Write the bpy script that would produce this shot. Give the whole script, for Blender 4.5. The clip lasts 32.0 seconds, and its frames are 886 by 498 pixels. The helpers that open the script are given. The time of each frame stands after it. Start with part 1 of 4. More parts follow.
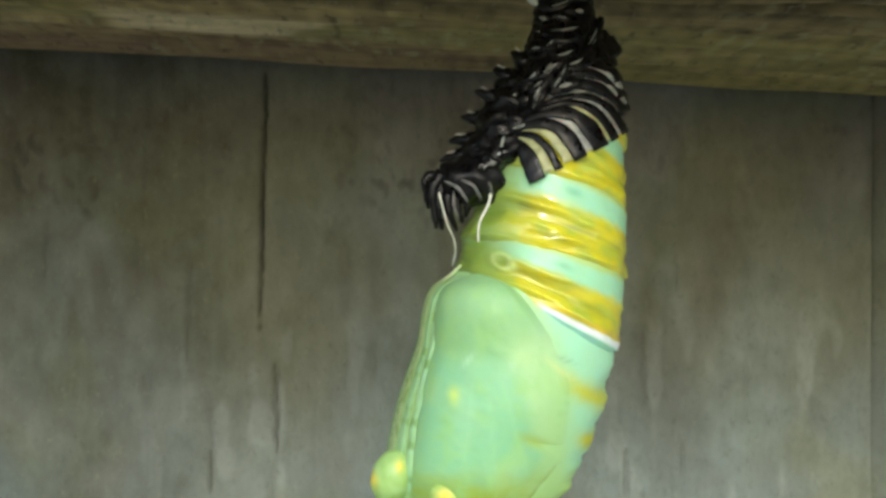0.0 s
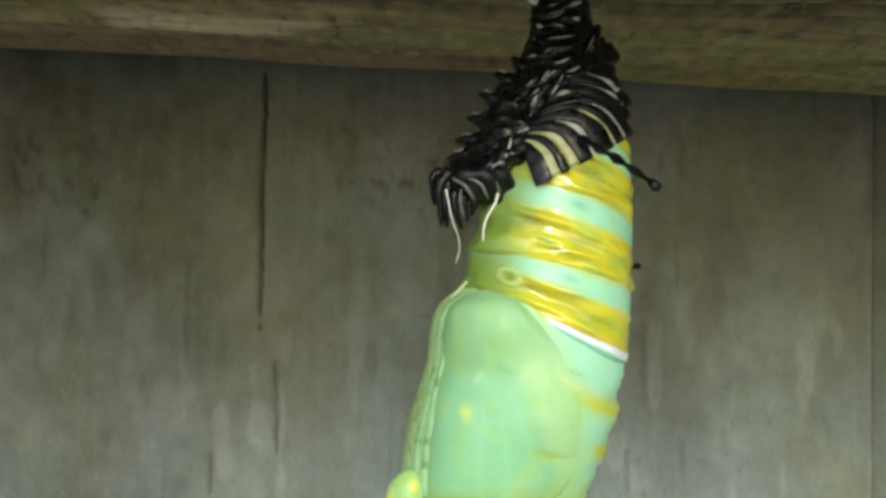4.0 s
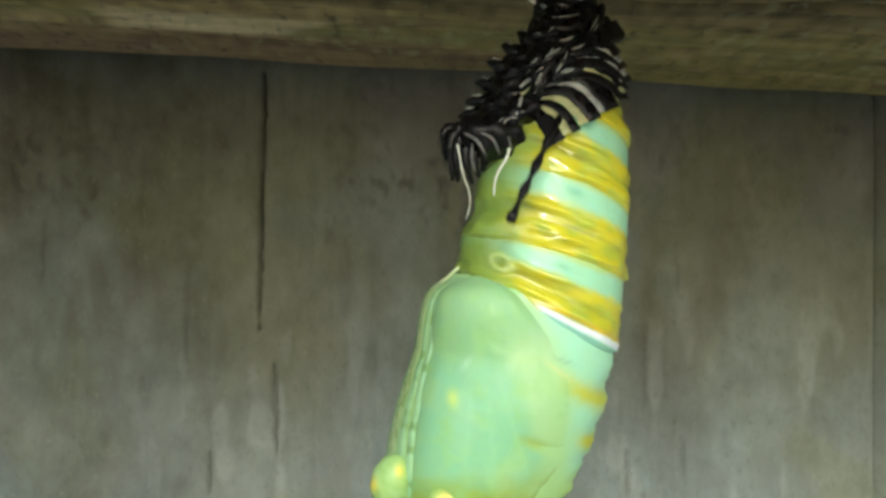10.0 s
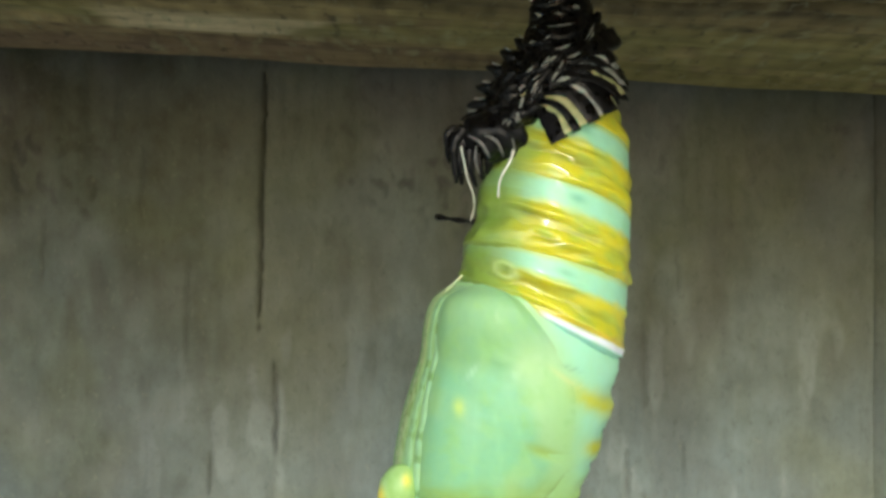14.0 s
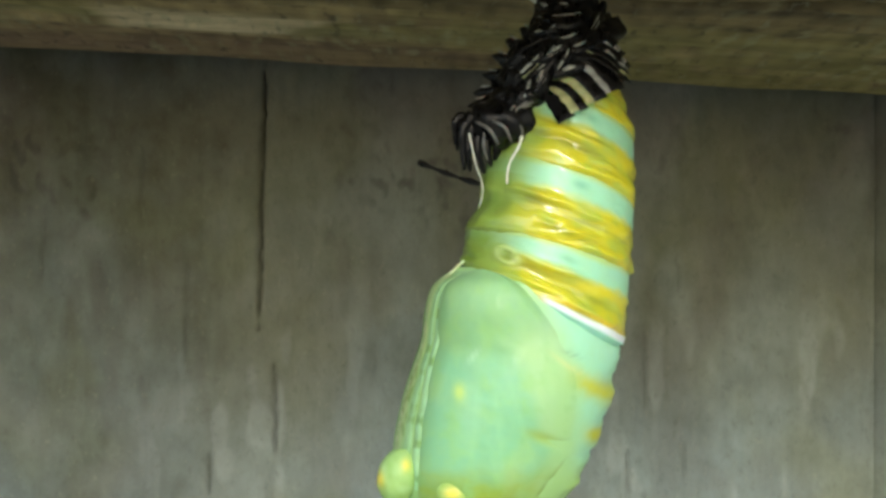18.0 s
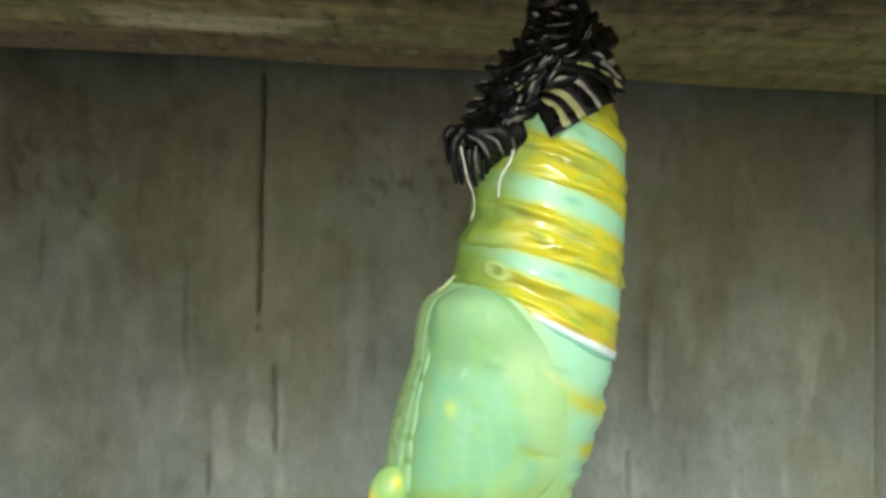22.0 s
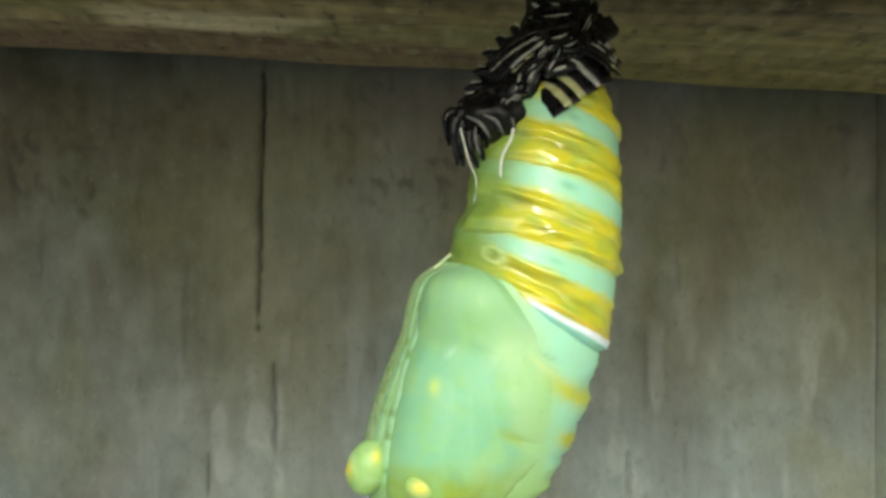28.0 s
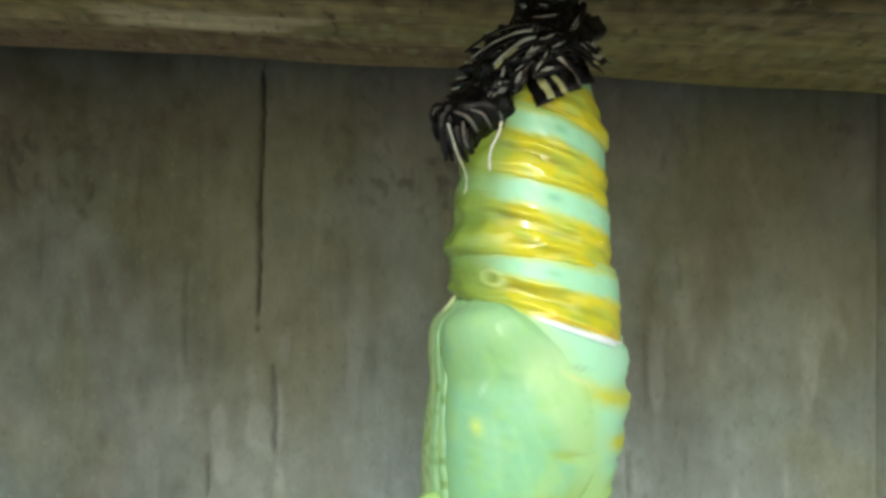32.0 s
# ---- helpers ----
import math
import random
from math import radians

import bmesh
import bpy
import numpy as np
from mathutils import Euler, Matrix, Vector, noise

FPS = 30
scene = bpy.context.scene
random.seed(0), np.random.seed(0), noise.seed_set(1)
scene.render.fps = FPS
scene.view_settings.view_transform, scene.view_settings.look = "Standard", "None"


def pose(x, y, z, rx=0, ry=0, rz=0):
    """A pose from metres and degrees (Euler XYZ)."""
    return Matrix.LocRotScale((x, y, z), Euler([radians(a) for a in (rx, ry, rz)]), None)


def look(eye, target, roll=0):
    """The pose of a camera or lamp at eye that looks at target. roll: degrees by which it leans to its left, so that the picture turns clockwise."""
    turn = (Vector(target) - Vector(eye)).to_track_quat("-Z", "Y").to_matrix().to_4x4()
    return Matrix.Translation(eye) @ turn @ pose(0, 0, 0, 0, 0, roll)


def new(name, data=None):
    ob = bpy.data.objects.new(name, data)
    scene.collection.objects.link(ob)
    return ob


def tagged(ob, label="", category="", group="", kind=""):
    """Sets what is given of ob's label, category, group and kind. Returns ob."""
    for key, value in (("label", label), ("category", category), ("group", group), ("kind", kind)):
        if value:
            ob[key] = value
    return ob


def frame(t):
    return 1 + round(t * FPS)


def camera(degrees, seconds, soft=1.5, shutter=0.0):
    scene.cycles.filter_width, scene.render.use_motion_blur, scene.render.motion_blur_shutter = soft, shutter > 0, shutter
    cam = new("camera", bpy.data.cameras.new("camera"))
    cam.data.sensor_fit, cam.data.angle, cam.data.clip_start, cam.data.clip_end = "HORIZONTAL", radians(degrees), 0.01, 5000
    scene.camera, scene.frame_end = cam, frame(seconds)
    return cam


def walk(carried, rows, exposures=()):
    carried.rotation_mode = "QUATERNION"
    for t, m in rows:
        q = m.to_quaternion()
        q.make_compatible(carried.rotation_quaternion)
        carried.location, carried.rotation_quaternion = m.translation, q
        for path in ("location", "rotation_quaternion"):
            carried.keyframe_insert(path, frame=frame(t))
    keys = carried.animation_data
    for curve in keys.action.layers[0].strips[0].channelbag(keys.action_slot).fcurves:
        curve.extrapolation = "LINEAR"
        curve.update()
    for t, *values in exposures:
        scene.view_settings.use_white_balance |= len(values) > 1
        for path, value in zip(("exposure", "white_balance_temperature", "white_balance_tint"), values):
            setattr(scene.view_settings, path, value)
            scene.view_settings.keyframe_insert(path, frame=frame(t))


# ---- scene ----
# A plan of the hanging animal is drawn in units of U metres, x to the right and y down,
# on the upright plane y = 0; the camera stands level before it.
U = 3.15e-5
EYE = 784 * U / math.tan(radians(18))
WALL = 0.042
cam = camera(36, 32.0, soft=3.1, shutter=1.5)
walk(cam, [(0, look((0, -EYE - 0.00083, 0), (0, 0, 0))), (16, look((0, -EYE - 0.00013, 0), (0, 0, 0))),
           (32, look((0, -EYE + 0.00057, 0), (0, 0, 0)))], exposures=[(0, 0.74, 6000, 4), (32, 0.74, 6000, 4)])

# ---- light: a bright hazy sky before the wall, the sun soft and behind the camera ----
world = bpy.data.worlds.new("world")
scene.world = world
world.use_nodes = True
wn = world.node_tree
sky = wn.nodes.new("ShaderNodeTexSky")
sky.sky_type, sky.sun_disc = "NISHITA", False
sky.sun_elevation, sky.sun_rotation = radians(24), radians(177)
sky.air_density, sky.dust_density = 1.0, 2.0
wn.nodes["Background"].inputs["Strength"].default_value = 0.15
wn.links.new(sky.outputs[0], wn.nodes["Background"].inputs[0])
sun = new("sun", bpy.data.lights.new("sun", "SUN"))
sun.data.energy, sun.data.angle, sun.data.color = 0.5, radians(8), (1.0, 0.98, 0.95)
sun.matrix_world = look((0.05, -1.0, 0.45), (0, 0, 0))


# ---- materials ----
def material(name, rough=0.5):
    m = bpy.data.materials.new(name)
    m.use_nodes = True
    b = m.node_tree.nodes["Principled BSDF"]
    b.inputs["Roughness"].default_value = rough
    return m, m.node_tree, b


def node(tree, kind, **values):
    n = tree.nodes.new(kind)
    for k, v in values.items():
        n.inputs[k.replace("_", " ")].default_value = v
    return n


def noise_of(tree, size, stretch=(1, 1, 1), detail=4.0, rough=0.55):
    """A noise whose features are about size metres, drawn out by stretch."""
    c = tree.nodes.new("ShaderNodeTexCoord")
    m = tree.nodes.new("ShaderNodeMapping")
    m.inputs["Scale"].default_value = [1 / (size * s) for s in stretch]
    n = node(tree, "ShaderNodeTexNoise", Scale=1.0, Detail=detail, Roughness=rough)
    tree.links.new(c.outputs["Object"], m.inputs[0])
    tree.links.new(m.outputs[0], n.inputs["Vector"])
    return n.outputs["Fac"]


def mixed(tree, fac, a, b, how="MIX"):
    """Mixes two colours, each a socket or a colour."""
    n = tree.nodes.new("ShaderNodeMix")
    n.data_type, n.blend_type = "RGBA", how
    for i, v in ((0, fac), (6, a), (7, b)):
        if isinstance(v, bpy.types.NodeSocket):
            tree.links.new(v, n.inputs[i])
        elif i == 0:
            n.inputs[0].default_value = v
        else:
            n.inputs[i].default_value = (*v, 1)
    return n.outputs[2]


def ranged(tree, v, a, b, lo=0.0, hi=1.0):
    n = node(tree, "ShaderNodeMapRange", From_Min=a, From_Max=b, To_Min=lo, To_Max=hi)
    tree.links.new(v, n.inputs[0])
    return n.outputs[0]


def bump(tree, bsdf, height, depth, strength=1.0):
    n = node(tree, "ShaderNodeBump", Strength=strength, Distance=depth)
    tree.links.new(height, n.inputs["Height"])
    tree.links.new(n.outputs[0], bsdf.inputs["Normal"])


def pigment(tree):
    n = tree.nodes.new("ShaderNodeAttribute")
    n.attribute_name = "pigment"
    return n.outputs["Color"]


def make_cuticle(name, gloss, coat, dents, bloom, depth):
    m, t, b = material(name, 0.3)
    c = mixed(t, ranged(t, noise_of(t, 0.0011), 0.4, 0.75, 0.0, 0.22), pigment(t), (0.42, 0.62, 0.16))
    c = mixed(t, ranged(t, noise_of(t, 0.0035, (1, 1, 1.6)), 0.45, 0.75, 0.0, bloom), c, (0.62, 0.86, 0.6))
    t.links.new(c, b.inputs["Base Color"])
    t.links.new(ranged(t, noise_of(t, 0.0009), 0.3, 0.7, *gloss), b.inputs["Roughness"])
    b.inputs["Subsurface Weight"].default_value = depth
    b.inputs["Subsurface Radius"].default_value = (0.8, 1.0, 0.4)
    b.inputs["Subsurface Scale"].default_value = 0.0016
    # the yellow rolls get a glossier coat than the mint bands between them
    blue = t.nodes.new("ShaderNodeSeparateColor")
    t.links.new(pigment(t), blue.inputs[0])
    t.links.new(ranged(t, blue.outputs["Blue"], 0.08, 0.4, coat, 0.4 * coat), b.inputs["Coat Weight"])
    b.inputs["Coat Roughness"].default_value = 0.07
    b.inputs["Specular IOR Level"].default_value = 0.28
    bump(t, b, noise_of(t, 0.0009, (2.2, 1, 1), 3, 0.5), 0.00022, dents)
    return m


def make_black():
    m, t, b = material("black_larval_cuticle", 0.4)
    c = mixed(t, ranged(t, noise_of(t, 0.0009), 0.45, 0.8), (0.0022, 0.002, 0.0026), (0.008, 0.0072, 0.009))
    t.links.new(c, b.inputs["Base Color"])
    t.links.new(ranged(t, noise_of(t, 0.0007), 0.35, 0.65, 0.2, 0.6), b.inputs["Roughness"])
    b.inputs["Specular IOR Level"].default_value = 0.38
    bump(t, b, noise_of(t, 0.0013, (2.4, 1, 1), 2, 0.4), 0.00018, 0.4)
    return m


def make_pale(name, a, c2):
    m, t, b = material(name, 0.4)
    c = mixed(t, ranged(t, noise_of(t, 0.0008, (2, 1, 1)), 0.35, 0.7), a, c2)
    t.links.new(c, b.inputs["Base Color"])
    b.inputs["Subsurface Weight"].default_value = 0.1
    b.inputs["Subsurface Scale"].default_value = 0.0005
    bump(t, b, noise_of(t, 0.0004, (2, 1, 1)), 0.0001, 0.8)
    return m


def make_wood(name, along, dark, pale, rough, lines, bleach=0.5, speck=(1, 1, 1.5), flecks=0.12):
    """Weathered wood; along: the stretch of its grain."""
    m, t, b = material(name, rough)
    long = noise_of(t, 0.0016, along, 6, 0.6)
    fine = noise_of(t, 0.0004, along, 5, 0.65)
    c = mixed(t, ranged(t, long, 0.35, 0.7), pigment(t), dark, "MULTIPLY")
    c = mixed(t, ranged(t, noise_of(t, 0.006, tuple(max(1, s / 3) for s in along), 4), 0.45, 0.75, 0, bleach), c, pale)
    c = mixed(t, ranged(t, fine, 0.55, 0.8, 0.0, lines), c, (0.05, 0.047, 0.035))
    c = mixed(t, ranged(t, noise_of(t, 0.00045, speck, 3, 0.6), 0.6, 0.72, 0.0, flecks), c, (0.4, 0.38, 0.27))
    c = mixed(t, ranged(t, noise_of(t, 0.0006, speck, 3, 0.6), 0.58, 0.72, 0.0, 1.5 * flecks), c, (0.045, 0.04, 0.03))
    t.links.new(c, b.inputs["Base Color"])
    b.inputs["Specular IOR Level"].default_value = 0.25
    bump(t, b, fine, 0.00025, 0.6)
    return m


CUTICLE = make_cuticle("wet_pupal_cuticle", (0.3, 0.5), 0.85, 0.35, 0.08, 0.3)
WING = make_cuticle("satin_wing_cuticle", (0.38, 0.58), 0.16, 0.14, 0.22, 0.1)
BLACK = make_black()
WHITE = make_pale("pale_larval_cuticle", (0.21, 0.22, 0.21), (0.54, 0.56, 0.53))
GREY = make_pale("grey_larval_cuticle", (0.07, 0.07, 0.072), (0.21, 0.21, 0.2))
MEMBRANE = make_pale("pale_membrane", (0.42, 0.52, 0.26), (0.66, 0.7, 0.48))
YELLOW = make_pale("yellow_larval_cuticle", (0.32, 0.33, 0.16), (0.55, 0.56, 0.29))
THREAD = make_pale("pale_thread", (0.7, 0.72, 0.6), (0.8, 0.8, 0.72))
WALL_WOOD = make_wood("weathered_grey_wood", (1, 1, 1.5), (0.8, 0.79, 0.76), (0.2, 0.21, 0.19), 0.85, 0.12)
BEAM_WOOD = make_wood("stained_brown_wood", (4, 1, 1), (0.72, 0.7, 0.66), (0.24, 0.2, 0.1), 0.85, 0.3, 0.28, (1.5, 6, 1), 0.4)


# an added ground out of view, pale enough to light the rail from below
def make_ground():
    m, t, b = material("bounce_ground", 0.95)
    c = mixed(t, ranged(t, noise_of(t, 0.05), 0.35, 0.7), (0.2, 0.19, 0.13), (0.3, 0.29, 0.22))
    t.links.new(c, b.inputs["Base Color"])
    return m


GROUND = make_ground()


# ---- building helpers ----
def plan(x, y, depth=0.0):
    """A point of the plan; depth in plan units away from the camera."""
    return Vector(((x - 784) * U, depth * U, (441 - y) * U))


def between(table, v):
    """Reads a value at v from a table of (v, value), straight from row to row."""
    for (a, p), (b, q) in zip(table, table[1:]):
        if v <= b:
            return p + (q - p) * max(0.0, min(1.0, (v - a) / (b - a)))
    return table[-1][1]


def smooth(a, b, v):
    v = max(0.0, min(1.0, (v - a) / (b - a)))
    return v * v * (3 - 2 * v)


def blend(a, b, f):
    return tuple(p + (q - p) * f for p, q in zip(a, b))


def grain(x, y, z, seed=0.0):
    return noise.noise((x + seed * 17.3, y - seed * 5.1, z + seed * 9.7))


ORIGIN = {}


def part(name, bm, mat, parent, label="", origin=None, colours=None):
    """Links a bmesh, made in the world's space, as one mesh under a thing or part."""
    o = Vector(origin) if origin is not None else ORIGIN.get(parent, Vector())
    me = bpy.data.meshes.new(name)
    bmesh.ops.translate(bm, verts=bm.verts, vec=-o)
    bmesh.ops.recalc_face_normals(bm, faces=bm.faces)
    bm.to_mesh(me)
    bm.free()
    me.polygons.foreach_set("use_smooth", [True] * len(me.polygons))
    if colours:
        layer = me.color_attributes.new("pigment", "FLOAT_COLOR", "POINT")
        flat = np.ones((len(colours), 4), dtype=np.float32)
        flat[:, :3] = colours
        layer.data.foreach_set("color", flat.ravel())
    me.materials.append(mat)
    ob = new(name, me)
    ORIGIN[ob] = o
    if parent is not None:
        ob.parent = parent
        ob.location = o - ORIGIN[parent]
    else:
        ob.location = o
    if label:
        ob["label"] = label
    return ob


def thing(name, origin, label, category):
    ob = new(name)
    ob.empty_display_size = 0.002
    ob.location = origin
    ORIGIN[ob] = Vector(origin)
    return tagged(ob, label, category)


def skin_rows(bm, rows, closed=True, caps=True):
    """Faces between rows of points, all of one length."""
    made = [[bm.verts.new(p) for p in r] for r in rows]
    n = len(rows[0])
    for a, b in zip(made, made[1:]):
        for i in range(n if closed else n - 1):
            j = (i + 1) % n
            bm.faces.new((a[i], a[j], b[j], b[i]))
    if caps and closed:
        bm.faces.new(made[0])
        bm.faces.new(made[-1])
    return made


def tube(points, radii, sides=8, flat=1.0):
    """A bent tapered tube through points; flat thins it towards the camera."""
    bm = bmesh.new()
    rows = []
    for i, p in enumerate(points):
        d = (points[min(i + 1, len(points) - 1)] - points[max(i - 1, 0)]).normalized()
        side = d.cross(Vector((0, 1, 0)))
        side = side.normalized() if side.length > 1e-6 else Vector((1, 0, 0))
        up = side.cross(d)
        r = radii[i] if isinstance(radii, (list, tuple)) else radii
        rows.append([p + (side * math.cos(a) + up * math.sin(a) * flat) * r
                     for a in (math.tau * k / sides for k in range(sides))])
    skin_rows(bm, rows)
    return bm


def spline(points, n):
    """n points on a smooth curve through points."""
    out = []
    m = len(points) - 1
    for k in range(n):
        s = k / (n - 1) * m
        i = min(int(s), m - 1)
        f = s - i
        p = [points[max(0, min(m, i + d))] for d in (-1, 0, 1, 2)]
        out.append(0.5 * (2 * p[1] + (p[2] - p[0]) * f + (2 * p[0] - 5 * p[1] + 4 * p[2] - p[3]) * f * f
                          + (3 * p[1] - p[0] - 3 * p[2] + p[3]) * f ** 3))
    return out


def blob(centre, size, turn=0.0, rough=0.05, seed=1, rings=10, sides=14):
    """A rounded lump with an uneven surface."""
    bm = bmesh.new()
    bmesh.ops.create_uvsphere(bm, u_segments=sides, v_segments=rings, radius=1)
    m = Matrix.Translation(centre) @ Matrix.Rotation(radians(turn), 4, "Y")
    for v in bm.verts:
        c = v.co * (1 + rough * grain(*(v.co * 2.2), seed))
        v.co = m @ Vector((c.x * size[0] * U, c.y * size[1] * U, c.z * size[2] * U))
    return bm


# ---- the wall: a weathered upright board, with drying cracks, beside a second board ----
WU = U * (EYE + WALL) / EYE


def steps(a, b, c, d, fine, coarse):
    """Places from a to d, fine between b and c."""
    out = [a + (b - a) * i / coarse for i in range(coarse)]
    out += [b + (c - b) * i / fine for i in range(fine)]
    return out + [c + (d - c) * i / coarse for i in range(coarse + 1)]


def crack(x, z, line, wide):
    """How deep a crack along a line of (z, x) cuts at (x, z), 0 to 1."""
    if not line[0][0] <= z <= line[-1][0]:
        return 0.0
    ends = min(1.0, (z - line[0][0]) / 0.002, (line[-1][0] - z) / 0.002)
    c = between(line, z) + 0.00018 * grain(0, z * 900, 3)
    w = wide * (0.6 + 0.4 * grain(z * 420, 1, 7)) * ends
    return math.exp(-((x - c) / max(w, 1e-5)) ** 2)


def on_wall(x, y):
    return ((x - 784) * WU, (441 - y) * WU)


def crack_line(points):
    return sorted((on_wall(x, y)[1], on_wall(x, y)[0]) for x, y in points)


CRACKS = [(crack_line([(470, 90), (468, 200), (463, 330), (461, 470), (459, 590)]), 0.00018, 0.0014),
          (crack_line([(484, 635), (488, 720), (486, 830)]), 0.00022, 0.001),
          (crack_line([(372, 780), (368, 900)]), 0.0002, 0.0008),
          (crack_line([(335, 440), (330, 560), (326, 650)]), 0.0002, 0.0004),
          (crack_line([(258, 250), (252, 330), (246, 380)]), 0.0002, 0.0004),
          (crack_line([(80, 380), (76, 440), (72, 520)]), 0.0002, 0.0004),
          (crack_line([(1140, 560), (1144, 660), (1142, 735)]), 0.0003, 0.0004),
          (crack_line([(1108, 780), (1112, 900)]), 0.00022, 0.0008),
          (crack_line([(1195, 430), (1202, 520)]), 0.0002, 0.0004),
          (crack_line([(1205, 760), (1212, 870)]), 0.0002, 0.0004)]


def wall_board(name, x0, x1, fine, label):
    xs = steps(x0, max(x0, -0.045), min(x1, 0.045), x1, fine, 6) if fine > 30 else \
        [x0 + (x1 - x0) * i / fine for i in range(fine + 1)]
    zs = steps(-0.9, -0.028, 0.022, 0.3, 200 if fine > 30 else 60, 12)
    bm = bmesh.new()
    rows, colours = [], []
    for z in zs:
        row = []
        for x in xs:
            y = WALL + 0.00025 * grain(x * 900, 0, z * 60) + 0.0004 * grain(x * 160, 2, z * 30)
            c = 0.0
            for line, wide, deep in CRACKS:
                k = crack(x, z, line, wide)
                c = max(c, k * min(1, 0.15 + deep / 0.0016))
                y += deep * k
            edge = min(x - x0, x1 - x)
            y += 0.0004 * math.exp(-(edge / 0.0006) ** 2)
            row.append(Vector((x, y, z)))
            g = 0.5 + 0.5 * grain(x * 90, 4, z * 22) + 0.3 * grain(x * 300, 1, z * 130)
            # worn patches, with extra paleness low down for the brighter light there
            worn = smooth(0.2, 0.8, 0.42 + 0.8 * grain(x * 110 + 3, 8, z * 45) + 0.25 * smooth(0.0, -0.02, z))
            base = blend((0.135, 0.135, 0.092), (0.2, 0.205, 0.155), max(0, min(1, g)))
            base = blend(base, (0.24, 0.268, 0.255), 0.65 * worn)
            stain = smooth(0.1, 0.5, grain(x * 190, 5, z * 50) + 0.6 * grain(x * 600, 6, z * 160))
            base = blend(base, (0.12, 0.11, 0.09), 0.4 * stain)
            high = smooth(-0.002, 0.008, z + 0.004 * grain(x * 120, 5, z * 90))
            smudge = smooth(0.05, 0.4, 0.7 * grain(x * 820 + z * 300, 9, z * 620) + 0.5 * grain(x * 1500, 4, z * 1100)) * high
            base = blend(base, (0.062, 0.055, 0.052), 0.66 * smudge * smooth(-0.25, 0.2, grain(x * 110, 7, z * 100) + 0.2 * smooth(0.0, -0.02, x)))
            fleck = smooth(0.3, 0.5, grain(x * 900 + 5, 2, z * 800)) * high
            base = blend(base, (0.2, 0.185, 0.17), 0.4 * fleck)
            # bluish skylight low on the wall, put into the colour
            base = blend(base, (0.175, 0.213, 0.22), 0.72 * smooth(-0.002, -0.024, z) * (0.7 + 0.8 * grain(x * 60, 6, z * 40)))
            scuff = smooth(0.22, 0.45, grain(x * 460, 3, z * 90) + 0.3 * grain(x * 1100, 2, z * 300)) * smooth(0.0, -0.012, z)
            base = blend(base, (0.34, 0.37, 0.36), 0.34 * scuff)
            # warm brown near the rail, painted to offset the bluish light there
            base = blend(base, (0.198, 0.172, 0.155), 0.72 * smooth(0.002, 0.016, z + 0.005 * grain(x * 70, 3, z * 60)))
            base = blend(base, (0.165, 0.172, 0.1), 0.45 * smooth(0.0, 0.35, grain(x * 75 + 9, 2, z * 55) + 0.3 * grain(x * 240, 8, z * 190)))
            base = blend(base, (0.2, 0.235, 0.238), 0.4 * smooth(0.05, 0.4, grain(x * 95 + 4, 5, z * 60) + 0.3 * grain(x * 280, 6, z * 200)) * smooth(0.012, -0.006, z))
            # sideways falloff of light and a dim upper right, painted into the tone
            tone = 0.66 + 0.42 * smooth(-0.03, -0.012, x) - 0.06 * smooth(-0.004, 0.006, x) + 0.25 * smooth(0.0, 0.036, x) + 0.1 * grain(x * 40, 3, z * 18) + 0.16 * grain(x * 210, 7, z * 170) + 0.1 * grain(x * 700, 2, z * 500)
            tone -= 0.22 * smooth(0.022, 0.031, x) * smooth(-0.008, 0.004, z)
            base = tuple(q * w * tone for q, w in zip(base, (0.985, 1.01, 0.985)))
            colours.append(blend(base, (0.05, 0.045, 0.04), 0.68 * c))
        rows.append(row)
    made = skin_rows(bm, rows, False)
    n = len(xs)
    back = [bm.verts.new((x, WALL + 0.018, z)) for x, z in ((x0, zs[0]), (x1, zs[0]), (x1, zs[-1]), (x0, zs[-1]))]
    colours += [(0.2, 0.18, 0.14)] * 4
    bm.faces.new(back)
    bm.faces.new((*made[0], back[1], back[0]))
    bm.faces.new((*reversed(made[-1]), back[3], back[2]))
    bm.faces.new((*[r[0] for r in reversed(made)], back[0], back[3]))
    bm.faces.new((*[r[n - 1] for r in made], back[2], back[1]))
    ob = part(name, bm, WALL_WOOD, None, colours=colours)
    return tagged(ob, label, "wall", "", "structure")


EDGE = on_wall(1552, 0)[0]
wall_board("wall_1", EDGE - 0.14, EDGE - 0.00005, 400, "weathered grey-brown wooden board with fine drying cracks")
wall_board("wall_2", EDGE + 0.00005, EDGE + 0.14, 24, "weathered grey-brown wooden board beside a narrow joint")

for i in (-3, -2, 1, 2):
    wall_board(f"wall_{7 + i if i < 0 else 5 + i}", EDGE + 0.14005 * i + 0.0001, EDGE + 0.14005 * (i + 1), 8, "weathered grey-brown wooden board beside a narrow joint")

# ---- the rail: a stained board lying level, from whose underside the animal hangs ----
RAIL_Z, RAIL_TURN, RAIL_FRONT = (441 - 129.5) * WU, 3.05, -0.026


